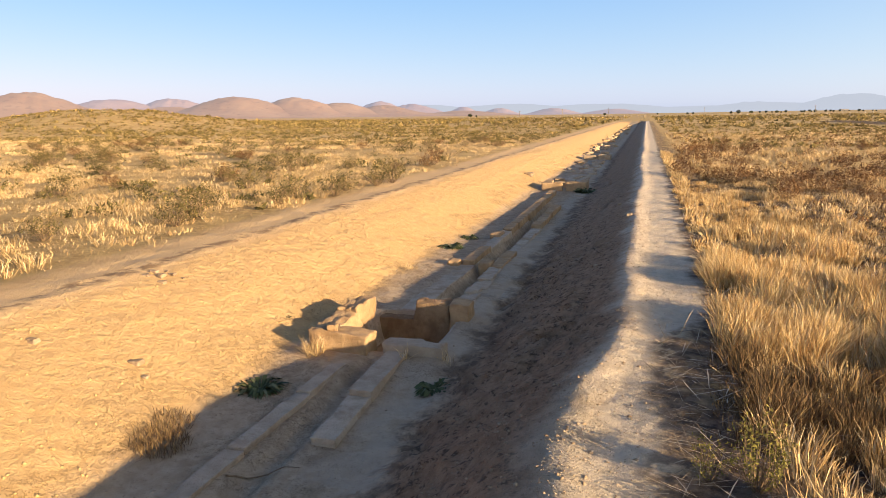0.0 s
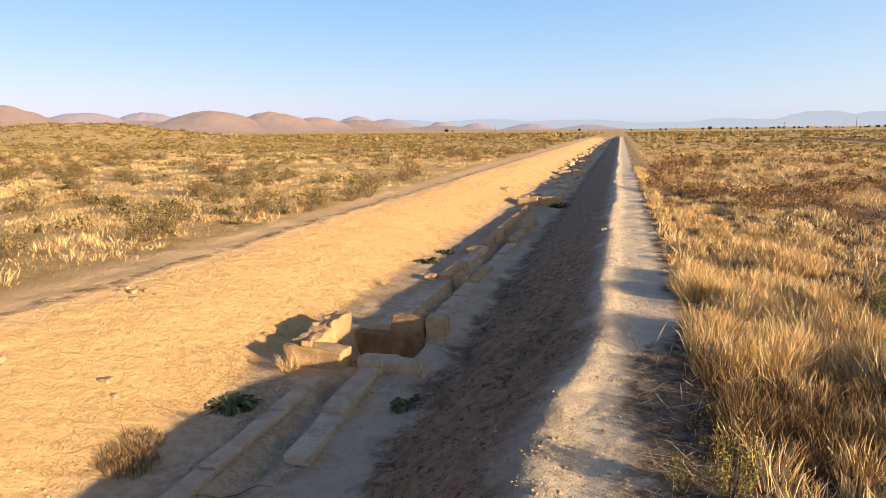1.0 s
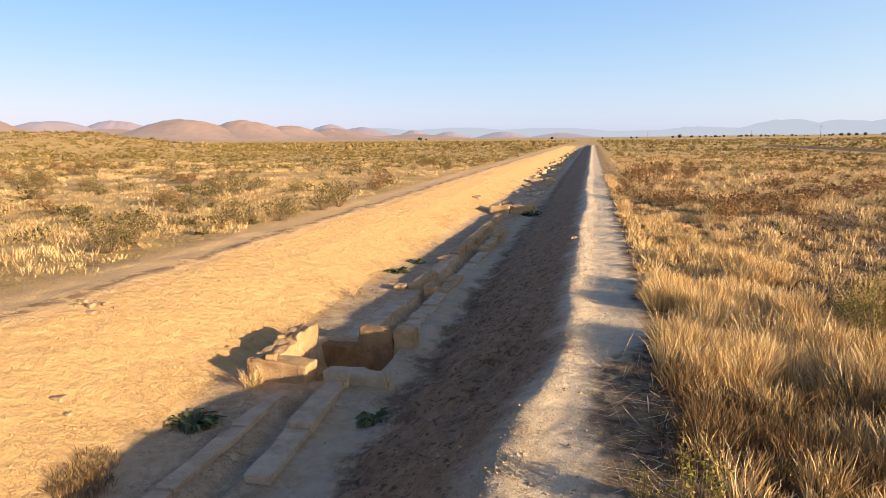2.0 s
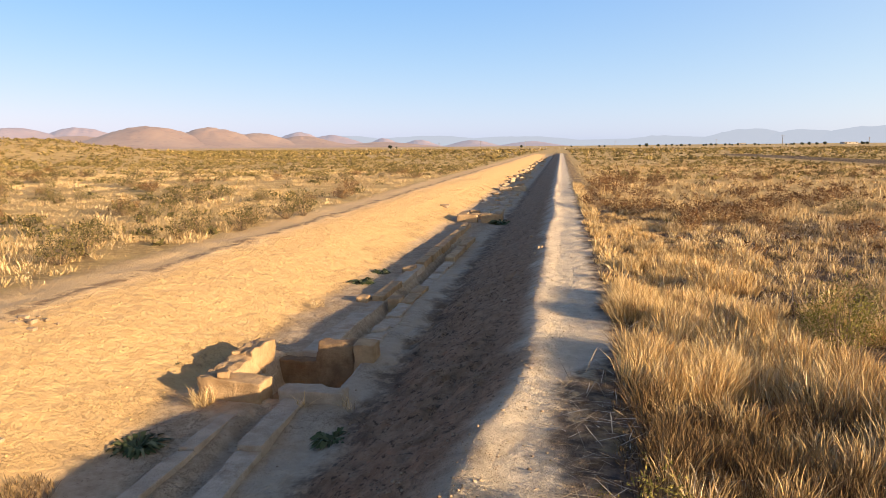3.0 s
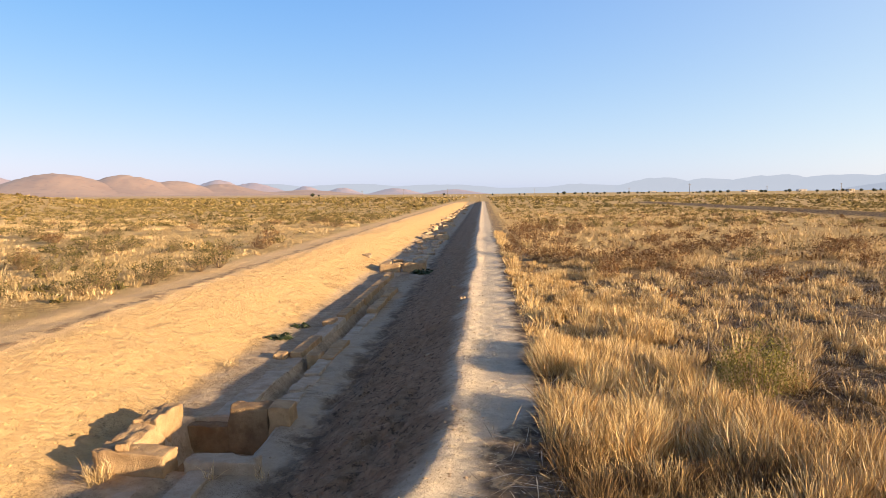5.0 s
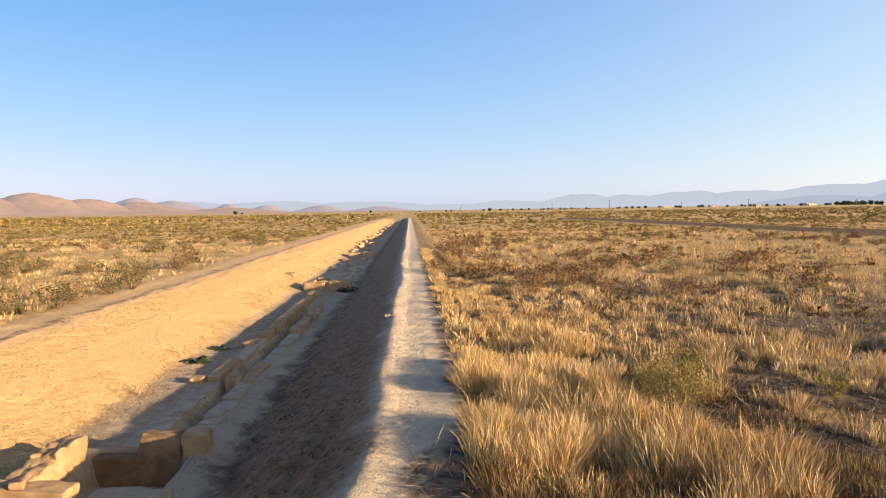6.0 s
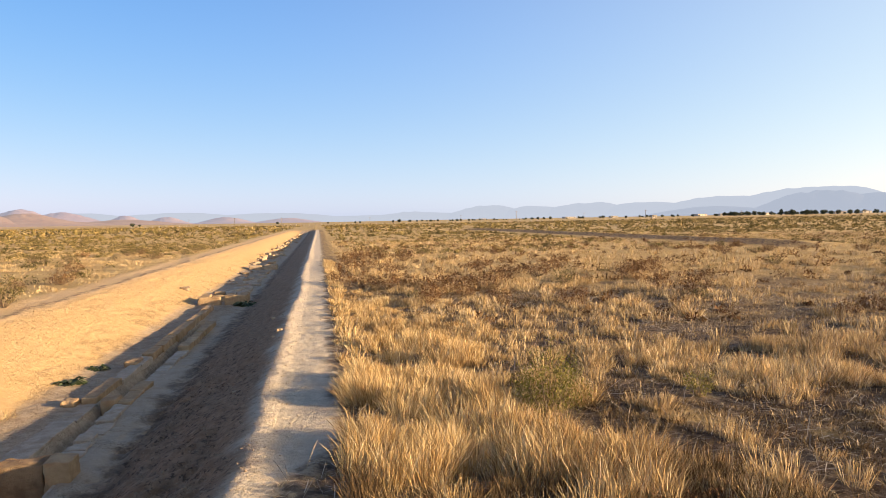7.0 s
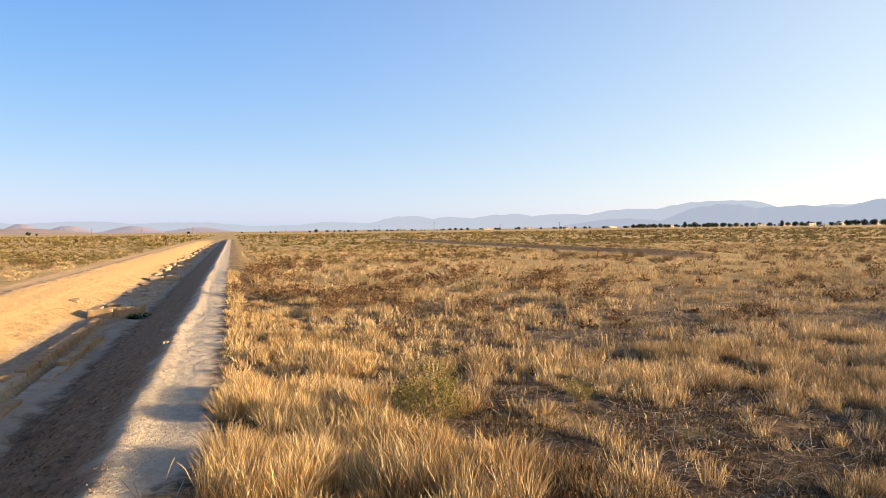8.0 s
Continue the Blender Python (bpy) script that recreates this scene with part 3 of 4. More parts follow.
def blades(P, height, width, spread, bend=0.35, rng=RNG, lean=None):
    """Grass blades rooted at P: three triangles each."""
    n = len(P)
    a = rng.uniform(0, 2 * np.pi, n)
    tilt = np.abs(rng.normal(0, spread, n))
    D = np.stack([np.cos(a) * np.sin(tilt), np.sin(a) * np.sin(tilt), np.cos(tilt)], 1)
    if lean is not None:
        D = D + lean
        D /= np.linalg.norm(D, axis=1, keepdims=True)
    t = rng.uniform(0, np.pi, n)
    S = np.stack([np.cos(t), np.sin(t), 0 * t], 1) * (width / 2)[:, None]
    mid = P + D * (height * 0.68)[:, None]
    a = a + rng.normal(0, 1.2, n)
    B = np.stack([np.cos(a), np.sin(a), 0 * a - 0.3], 1) * (bend * rng.uniform(0.2, 1, n) * height)[:, None]
    tip = P + D * height[:, None] + B
    V = np.stack([P - S * 0.5, P + S * 0.5, mid - S * 1.1 + B * 0.25, mid + S * 1.1 + B * 0.25, tip], 1).reshape(-1, 3)
    k = np.arange(n)[:, None] * 5
    F = np.concatenate([k + (0, 1, 3), k + (0, 3, 2), k + (2, 3, 4)])
    return V, F


class Heap:
    """Gathers pieces of one unsortable stuff into one mesh."""
    def __init__(self):
        self.v, self.f, self.n = [], [], 0

    def add(self, V, F):
        self.v.append(V)
        self.f.append(F + self.n)
        self.n += len(V)

    def mesh(self, name, material):
        return mesh_arrays(name, np.concatenate(self.v), np.concatenate(self.f), material)


def bare(x, y):
    """0 on the spoil bank with its painted shade, 1 elsewhere."""
    return 1.0 - ((x > 23.5) & (x < 28.2) & (y > 34) & (y < 125))


CLEAR = ((2.35, 6.15, 0.42), (4.0, 6.6, 0.30), (0.52, 3.0, 0.22), (2.2, 4.0, 0.22), (2.65, 4.15, 0.2), (1.75, 3.75, 0.16), (1.9, 5.45, 0.22), (1.35, 4.75, 0.2), (3.0, 5.4, 0.25))


def in_view(x, y):
    return (y > 1.6) & (np.abs(x) < y * 1.42 + 1.2)


def path_edge(y):
    """Where the grass begins east of the path."""
    return 0.62 - 0.16 * (1 - sstep(3.6, 6.4, y)) + 0.16 * (fbm(y * 0 + 2, np.asarray(y, float) * 1.3, 44) - 0.5)


def clumps(n, x0, x1, y0, y1, keep, per, radius, hgt, wid, heap, spread=0.3, bend=0.35, tall=None):
    """Grass in clumps scattered over a stretch where keep(x, y) exceeds a random draw."""
    x, y = RNG.uniform(x0, x1, n), y0 + (y1 - y0) * RNG.random(n)
    ok = in_view(x, y) & (RNG.random(n) < keep(x, y))
    x, y = x[ok], y[ok]
    if not len(x):
        return
    size = RNG.uniform(0.55, 1.25, len(x))
    k = np.repeat(np.arange(len(x)), per)
    r = radius * size[k] * np.sqrt(RNG.random(len(k)))
    a = RNG.uniform(0, 2 * np.pi, len(k))
    px, py = x[k] + r * np.cos(a), y[k] + r * np.sin(a)
    h = hgt * size[k] * RNG.uniform(0.55, 1.15, len(k))
    w = wid * RNG.uniform(0.6, 1.4, len(k))
    if tall is not None:
        h = h * tall(px, py)
    off = ~((px > -5.0) & (px < path_edge(py) - 0.02))
    for cx, cy, cr in CLEAR:
        off &= np.hypot(px - cx, py - cy) > cr
    ang, amt = RNG.uniform(0, 2 * np.pi, len(x)), np.abs(RNG.normal(0, 0.18, len(x)))
    L = np.stack([np.cos(ang) * amt, np.sin(ang) * amt, 0 * ang], 1)[k]
    out = (r / (radius * size[k]) * spread * 0.8)[:, None]
    L = (L + np.stack([np.cos(a), np.sin(a), 0 * a], 1) * out)[off]
    px, py, h, w = px[off], py[off], h[off], w[off]
    P = np.stack([px, py, ground_z(px, py) - 0.01], 1)
    heap.add(*blades(P, h, w, spread * 0.65, bend, lean=L))


# tall golden stand along the path
gold = Heap()


def gold_keep(x, y):
    e = path_edge(y)
    far_edge = e + 2.2 - 0.5 * sstep(5, 2.5, y) + 1.6 * (fbm(x * 0.5, y * 0.5, 61) - 0.5)
    return sstep(e - 0.02, e + 0.12, x) * (1 - sstep(far_edge - 0.5, far_edge + 0.4, x)) * (1 - sstep(15.5, 18.5, y)) * (0.16 + 0.84 * sstep(4.3, 5.6, y)) * sstep(0.47, 0.52, fbm(x * 1.6, y * 1.6, 62))


def gold_tall(x, y):
    """Low at the path's edge, higher inside the stand and where it overhangs the path's bend."""
    near = sstep(4.2, 5.0, y) * (1 - sstep(6.6, 7.6, y))
    low = 0.26 + 0.74 * near
    return (low + (1 - low) * sstep(0.0, 0.85, x - path_edge(y))) * (0.45 + 0.85 * sstep(0.35, 0.65, fbm(x * 1.6, y * 1.6, 67))) * (1 - 0.3 * sstep(9, 15, y)) * (0.55 + 0.45 * sstep(3.4, 4.4, y)) * (1 + 0.25 * near)


clumps(1300, 0.2, 4.2, 2.2, 7.0, gold_keep, 170, 0.085, 0.22, 0.0032, gold, 0.46, 0.32, gold_tall)
clumps(1500, 0.5, 4.2, 2.2, 8.0, gold_keep, 34, 0.10, 0.17, 0.0038, gold, 1.1, 0.4, gold_tall)
clumps(2700, 0.5, 4.6, 6.5, 18.5, gold_keep, 90, 0.095, 0.20, 0.0052, gold, 0.46, 0.3, gold_tall)
clumps(250, 0.4, 1.5, 4.8, 7.9, lambda x, y: sstep(0.0, 0.1, x - path_edge(y) - 0.04) * (1 - sstep(0.6, 0.9, x - path_edge(y))) * sstep(0.34, 0.5, fbm(x * 2.3, y * 2.3, 78)), 170, 0.09, 0.26, 0.0030, gold, 0.45, 0.28)
clumps(160, 0.6, 0.95, 8.0, 30.0, lambda x, y: 0 * x + 0.8, 40, 0.08, 0.17, 0.008, gold, 0.5, 0.2)
# short dark blades that colour in the shade between the golden clumps
thatch = Heap()


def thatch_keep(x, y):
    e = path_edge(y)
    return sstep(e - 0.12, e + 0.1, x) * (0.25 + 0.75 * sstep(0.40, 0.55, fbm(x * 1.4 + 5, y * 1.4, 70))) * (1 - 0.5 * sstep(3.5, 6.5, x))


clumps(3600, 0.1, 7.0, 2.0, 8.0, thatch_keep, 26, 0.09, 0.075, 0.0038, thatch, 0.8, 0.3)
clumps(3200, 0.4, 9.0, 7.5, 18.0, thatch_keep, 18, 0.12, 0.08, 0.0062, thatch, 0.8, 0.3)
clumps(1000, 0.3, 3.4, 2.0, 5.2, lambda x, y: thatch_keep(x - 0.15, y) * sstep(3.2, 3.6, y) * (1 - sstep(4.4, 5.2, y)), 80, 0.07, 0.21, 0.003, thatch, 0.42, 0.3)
tagged(new("shaded_thatch", thatch.mesh("shaded_thatch", BROWN)), "brown dead grass thatch, darkened for the shade under the golden stand", "grass", kind="stuff")
grass = tagged(new("tall_grass", gold.mesh("tall_grass", GOLD)), "tall sunlit golden dry grass standing along the path", "grass", kind="stuff")

# broken, paler dry grass over the plain
dry = Heap()


def east_keep(x, y):
    return sstep(0.46, 0.53, fbm(x * 1.1, y * 1.1, 63)) * (0.55 + 0.45 * sstep(0.40, 0.55, fbm(x * 0.35, y * 0.35, 83))) * sstep(0.9, 1.8, x) * bare(x, y) + 0.04


def west_keep(x, y):
    return (sstep(0.46, 0.60, fbm(x * 0.7, y * 0.7, 64)) * 0.9 + 0.04) * (1 - sstep(-6.3, -5.7, x))


def patchy(x, y):
    return 0.45 + 1.1 * fbm(x * 0.9 + 7, y * 0.9, 68)


def stubble_keep(x, y):
    return np.where(x > 0, sstep(0.9, 1.6, x), 1 - sstep(-6.4, -5.8, x)) * (0.25 + 0.75 * sstep(0.40, 0.55, fbm(x * 1.6, y * 1.6, 69)))


clumps(3300, 0.8, 10.0, 2.6, 9.0, east_keep, 74, 0.075, 0.18, 0.0038, dry, 0.45, 0.24, patchy)
clumps(5600, 1.5, 24.0, 8.0, 24.0, east_keep, 38, 0.11, 0.18, 0.0075, dry, 0.48, 0.24, patchy)
clumps(6500, 1.5, 60.0, 22.0, 60.0, east_keep, 22, 0.25, 0.23, 0.017, dry, 0.6, 0.3, patchy)
clumps(4600, -20.0, -5.6, 3.0, 16.0, west_keep, 26, 0.11, 0.13, 0.0065, dry, 0.55, 0.3, patchy)
clumps(7500, -48.0, -5.6, 12.0, 46.0, west_keep, 20, 0.24, 0.15, 0.0105, dry, 0.6, 0.3, patchy)
clumps(700, 0.5, 3.6, 1.7, 3.6, lambda x, y: sstep(0.40, 0.55, fbm(x * 2, y * 2, 77)) * sstep(0.6, 0.85, x), 70, 0.07, 0.22, 0.004, dry, 0.4, 0.2, patchy)
clumps(420, 0.95, 3.4, 1.8, 4.8, lambda x, y: sstep(0.44, 0.52, fbm(x * 1.8, y * 1.8, 79)), 60, 0.07, 0.27, 0.004, dry, 0.42, 0.15, patchy)
# short pale stubble between
clumps(5000, 0.8, 14.0, 1.8, 14.0, stubble_keep, 9, 0.14, 0.075, 0.006, dry, 0.7, 0.3)
clumps(8500, 1.0, 60.0, 12.0, 60.0, stubble_keep, 9, 0.28, 0.09, 0.011, dry, 0.8, 0.3)
clumps(8500, -24.0, -5.6, 3.0, 20.0, stubble_keep, 9, 0.18, 0.06, 0.007, dry, 0.8, 0.3)
clumps(9000, -60.0, -5.6, 16.0, 60.0, stubble_keep, 8, 0.32, 0.08, 0.012, dry, 0.8, 0.3)
tagged(new("dry_grass", dry.mesh("dry_grass", DRY)), "sparse pale dry grass tufts over the open plain", "grass", kind="stuff")

# far scrub and grass of the plain, out to the horizon
far = Heap()


def far_keep(x, y):
    return (0.25 + 0.75 * sstep(0.42, 0.62, fbm(x * 0.16, y * 0.16, 65))) * (1 - (np.abs(x + 2.2) < 4.2)) * bare(x, y)


def mounds(heap, n, x0, x1, y0, y1, keep, size, leaf, per):
    """Low rounded plants, each a dome of small leaves."""
    x, y = RNG.uniform(x0, x1, n), y0 + (y1 - y0) * RNG.random(n) ** 1.25
    ok = in_view(x, y) & (RNG.random(n) < keep(x, y))
    x, y = x[ok], y[ok]
    sc = size * RNG.uniform(0.5, 1.4, len(x)) * (0.8 + 0.006 * np.minimum(y, 160))
    k = np.repeat(np.arange(len(x)), per)
    C = RNG.normal(0, 1, (len(k), 3))
    C *= (RNG.random(len(k)) ** 0.35 / np.linalg.norm(C, axis=1))[:, None]
    C = C * np.array([1.0, 1.0, 0.72]) * sc[k][:, None]
    C[:, 2] = np.abs(C[:, 2])
    C += np.stack([x, y, ground_z(x, y) - 0.02], 1)[k]
    U, W = RNG.normal(0, 1, (len(k), 3)), RNG.normal(0, 1, (len(k), 3))
    q = (leaf * sc[k] / size * RNG.uniform(0.5, 1.3, len(k)))[:, None]
    V = np.stack([C + U * q, C + W * q * 0.7, C - (U + W) * q * 0.5], 1).reshape(-1, 3)
    heap.add(V, np.arange(len(V)).reshape(-1, 3))


mounds(far, 13000, -80.0, 85.0, 36.0, 100.0, far_keep, 0.21, 0.042, 30)
mounds(far, 20000, -270.0, 290.0, 85.0, 340.0, far_keep, 0.34, 0.10, 14)
mounds(far, 1800, -100.0, -40.0, 55.0, 100.0, lambda x, y: 0 * x + 0.9, 0.26, 0.06, 26)
tagged(new("scrub", far.mesh("scrub", SCRUB)), "low olive and straw-coloured scrub covering the far plain", "scrub", kind="stuff")

# low bushes between the tufts, too many to tell apart
def bush_heap(n, x0, x1, y0, y1, seed, leaf, size, per=46):
    heap = Heap()
    x, y = RNG.uniform(x0, x1, n), RNG.uniform(y0, y1, n)
    ok = in_view(x, y) & (RNG.random(n) < 0.08 + 0.8 * sstep(0.45, 0.6, fbm(x * 0.3, y * 0.3, seed))) & ~((x > -5.9) & (x < 1.2))
    x, y = x[ok], y[ok]
    sc = size * RNG.uniform(0.5, 1.35, len(x))
    k = np.repeat(np.arange(len(x)), per)
    C = RNG.normal(0, 1, (len(k), 3))
    C *= (RNG.random(len(k)) ** 0.5 / np.linalg.norm(C, axis=1))[:, None]
    C = C * np.array([1.0, 1.0, 0.75]) * sc[k][:, None]
    C[:, 2] = np.abs(C[:, 2])
    C += np.stack([x, y, ground_z(x, y)], 1)[k]
    U, W = RNG.normal(0, 1, (len(k), 3)), RNG.normal(0, 1, (len(k), 3))
    q = leaf * RNG.uniform(0.5, 1.4, len(k))[:, None]
    V = np.stack([C + U * q, C + W * q * 0.6, C - U * q * 0.8], 1).reshape(-1, 3)
    heap.add(V, np.arange(len(V)).reshape(-1, 3))
    return heap


tagged(new("low_bushes", bush_heap(3000, -60, -6, 9, 62, 81, 0.034, 0.27, 54).mesh("low_bushes", OLIVE)), "scattered low olive-brown bushes over the western plain", "bushes", kind="stuff")
tagged(new("low_bushes", bush_heap(2300, 1.4, 60, 11, 62, 82, 0.034, 0.25, 54).mesh("low_bushes", RUSSET)), "scattered low russet bushes over the eastern plain", "bushes", kind="stuff")

# flattened straw among the tufts
n = 42000
x, y = RNG.uniform(0.12, 13, n), RNG.uniform(2, 16, n)
ok = in_view(x, y) & (fbm(x * 0.8, y * 0.8, 66) > 0.30) & ((x > 0.6) | (y < 5.6))
x, y = x[ok], y[ok]
P = np.stack([x, y, ground_z(x, y) + 0.006], 1)
V, F = blades(P, RNG.uniform(0.06, 0.26, len(x)), RNG.uniform(0.0035, 0.008, len(x)), 0.25, 0.1, lean=np.stack([RNG.normal(0, 2.2, len(x)), RNG.normal(0, 1.4, len(x)), 0 * x - 0.7], 1))
V[:, 2] = np.maximum(V[:, 2], ground_z(V[:, 0], V[:, 1]) + 0.004)
tagged(new("straw_litter", mesh_arrays("straw_litter", V, F, LITTER)), "flattened grey straw stalks littering dark earth", "litter", kind="stuff")

# crumbled clods on the trench sides and the path's rim
n = 5200
x = np.concatenate([RNG.normal(-0.75, 0.42, 4300), RNG.normal(-0.2, 0.22, 900)])
y = 2.0 + 22 * RNG.random(n) ** 1.6
ok = (x > -4.9) & (x < 0.5)
x, y = x[ok], y[ok]
s = 0.003 + 0.013 * RNG.random(len(x)) ** 4
octa = np.array([(1, 0, 0), (-1, 0, 0), (0, 1, 0), (0, -1, 0), (0, 0, 0.7), (0, 0, -0.7)], float)
of = np.array([(0, 2, 4), (2, 1, 4), (1, 3, 4), (3, 0, 4), (2, 0, 5), (1, 2, 5), (3, 1, 5), (0, 3, 5)])
V = (octa[None] * RNG.uniform(0.55, 1.4, (len(x), 6, 3)) * s[:, None, None] + np.stack([x, y, ground_z(x, y) + s * 0.2], 1)[:, None]).reshape(-1, 3)
F = (np.arange(len(x))[:, None, None] * 6 + of[None]).reshape(-1, 3)
tagged(new("dirt_clods", mesh_arrays("dirt_clods", V, F, CLOD)), "small crumbled brown earth clods on the trench sides", "clods", kind="stuff")

# crumbs of earth scattered over the sunlit bank
n = 6500
x, y = RNG.uniform(-4.9, -3.15, n), 2.6 + 26 * RNG.random(n) ** 1.7
s = 0.003 + 0.014 * RNG.random(n) ** 5
V = (octa[None] * RNG.uniform(0.5, 1.4, (n, 6, 3)) * s[:, None, None] + np.stack([x, y, ground_z(x, y) + s * 0.15], 1)[:, None]).reshape(-1, 3)
F = (np.arange(n)[:, None, None] * 6 + of[None]).reshape(-1, 3)
tagged(new("bank_crumbs", mesh_arrays("bank_crumbs", V, F, BANK_CLOD)), "small tan crumbs of earth on the sunlit bank", "clods", kind="stuff")


n = 5000
y = 1.8 + 9 * RNG.random(n) ** 1.5
x = crest_shift(y) - 0.06 + RNG.normal(0, 0.13, n)
s = 0.0018 + 0.0052 * RNG.random(n) ** 3
V = (octa[None] * RNG.uniform(0.5, 1.4, (n, 6, 3)) * s[:, None, None] + np.stack([x, y, ground_z(x, y) + s * 0.15], 1)[:, None]).reshape(-1, 3)
F = (np.arange(n)[:, None, None] * 6 + of[None]).reshape(-1, 3)
tagged(new("gravel", mesh_arrays("gravel", V, F, GRAVEL)), "fine pale gravel and crumbs along the path's crest", "gravel", kind="stuff")


def shrub_meshes(seed, height, width, n_stems, n_leaves, leaf, material, lift=0.15):
    """Stems and leaves of a twiggy shrub rooted at the origin."""
    rng = np.random.default_rng(seed)
    a = rng.uniform(0, 2 * np.pi, n_stems)
    out = np.sqrt(rng.random(n_stems))
    tipv = np.stack([np.cos(a) * out * width / 2, np.sin(a) * out * width / 2, height * (1.05 - 0.5 * out ** 2) * rng.uniform(0.6, 1.1, n_stems)], 1)
    root = np.stack([np.cos(a) * 0.02, np.sin(a) * 0.02, 0 * a], 1)
    side = np.stack([-np.sin(a), np.cos(a), 0 * a], 1) * 0.0035 * (height / 0.4) ** 0.5
    up = np.array([0, 0, 0.003])
    mid = root * 0.5 + tipv * 0.5 + np.stack([np.cos(a), np.sin(a), 0 * a], 1) * 0.06 * width
    V = np.stack([root - side, root + side, root + up, mid - side * 0.7, mid + side * 0.7, mid + up, tipv], 1).reshape(-1, 3)
    k = np.arange(n_stems)[:, None] * 7
    F = np.concatenate([k + f for f in ((0, 1, 4), (0, 4, 3), (1, 2, 5), (1, 5, 4), (2, 0, 3), (2, 3, 5), (3, 4, 6), (4, 5, 6), (5, 3, 6))])
    stems = mesh_arrays("stems", V, F, TWIG)
    k = rng.integers(0, n_stems, n_leaves)
    t = lift + (1 - lift) * np.sqrt(rng.random(n_leaves))
    C = np.where((t < 0.5)[:, None], root[k] + (mid[k] - root[k]) * (2 * t)[:, None], mid[k] + (tipv[k] - mid[k]) * (2 * t - 1)[:, None])
    C = C + rng.normal(0, 0.035 * width, (n_leaves, 3))
    C[:, 2] = np.maximum(C[:, 2], 0.015)
    U = rng.normal(0, 1, (n_leaves, 3))
    U /= np.linalg.norm(U, axis=1, keepdims=True)
    W = np.cross(U, rng.normal(0, 1, (n_leaves, 3)))
    W /= np.linalg.norm(W, axis=1, keepdims=True)
    s = leaf * rng.uniform(0.5, 1.3, n_leaves)[:, None]
    V = np.stack([C - U * s, C + W * s * 0.35, C + U * s, C - W * s * 0.35], 1).reshape(-1, 3)
    k = np.arange(n_leaves)[:, None] * 4
    return stems, mesh_arrays("foliage", V, np.concatenate([k + (0, 1, 2), k + (0, 2, 3)]), material)


def make_shrub(name, seed, height, width, material, label, n_stems=46, n_leaves=700, leaf=0.016, group="shrubs on the plain"):
    e = thing(name, 0, -40, 0, label, "shrub", group)
    stems, foliage = shrub_meshes(seed, height, width, n_stems, n_leaves, leaf, material)
    part("branchwork", stems, e)
    part("foliage", foliage, e)
    return e


def plant_at(first, x, y, s=1.0, turn=0.0, used=[]):
    """The first planting moves the model itself, later ones copy it."""
    m = Matrix.Translation((x, y, gz(x, y) - 0.012)) @ Matrix.Rotation(turn, 4, "Z")
    if first.name in used:
        return copy_thing(first, m @ Matrix.Scale(s / first.scale[0], 4))
    used.append(first.name)
    first.matrix_basis = m @ Matrix.Scale(s, 4)
    return first


olive = [make_shrub("shrub", 200 + k, 0.50, 0.70, OLIVE, "twiggy olive-brown desert shrub on dry ground", 60, 640, 0.022) for k in range(4)]
russet = [make_shrub("shrub", 220 + k, 0.38, 0.70, RUSSET, "low russet-brown dried shrub among golden grass", 60, 640, 0.022) for k in range(4)]
rnd = random.Random(12)
# western rim: a line of taller shrubs and looser ones behind
for x, y, s in ((-6.6, 8.6, 1.0), (-6.8, 9.4, 0.9), (-6.5, 12.1, 1.05), (-5.9, 12.6, 1.0), (-6.1, 13.6, 1.0), (-5.8, 14.6, 1.05), (-5.7, 15.4, 1.1), (-6.3, 11.2, 0.9), (-7.3, 10.3, 1.0), (-7.6, 7.2, 0.8), (-10.0, 15.0, 1.0), (-14.6, 16.3, 1.2), (-20.5, 20.2, 1.4), (-8.4, 13.5, 0.9), (-9.1, 15.6, 0.9)):
    plant_at(rnd.choice(olive), x, y, s, rnd.uniform(0, 6))
made = 0
while made < 95:
    x, y = rnd.uniform(-34, -6.2), rnd.uniform(7, 42)
    if abs(x) < y * 1.25 and vnoise(np.array([x * 0.25]), np.array([y * 0.25]), 71)[0] > 0.42:
        plant_at(rnd.choice(olive if rnd.random() < 0.7 else russet), x, y, rnd.uniform(0.5, 1.25), rnd.uniform(0, 6))
        made += 1
# russet band east of the path
for x, y, s in ((1.0, 19.4, 1.1), (1.5, 18.6, 1.0), (2.1, 18.0, 1.1), (2.7, 18.4, 1.0), (3.3, 17.7, 1.15), (3.9, 18.3, 1.0), (4.5, 17.8, 1.2), (5.2, 18.9, 1.1), (6.1, 21.0, 1.3), (6.9, 20.6, 1.2), (2.2, 32.0, 1.5), (3.0, 31.0, 1.4), (4.0, 30.4, 1.4), (1.6, 29.5, 1.2), (5.3, 13.5, 1.0), (8.8, 15.0, 1.2), (4.3, 15.2, 0.8), (2.9, 15.9, 0.9), (3.7, 16.2, 0.9), (1.3, 24.5, 1.2), (2.0, 25.3, 1.3), (2.7, 24.0, 1.1), (5.7, 23.4, 1.2), (8.4, 23.3, 1.3), (9.2, 19.4, 1.2), (10.3, 20.2, 1.2)):
    plant_at(rnd.choice(russet), x, y, s * 1.2, rnd.uniform(0, 6))
made = 0
while made < 95:
    x, y = rnd.uniform(1.5, 38), rnd.uniform(9, 44)
    if abs(x) < y * 1.25 and vnoise(np.array([x * 0.22]), np.array([y * 0.22]), 72)[0] > 0.45:
        plant_at(rnd.choice(russet if rnd.random() < 0.6 else olive), x, y, rnd.uniform(0.5, 1.2), rnd.uniform(0, 6))
        made += 1
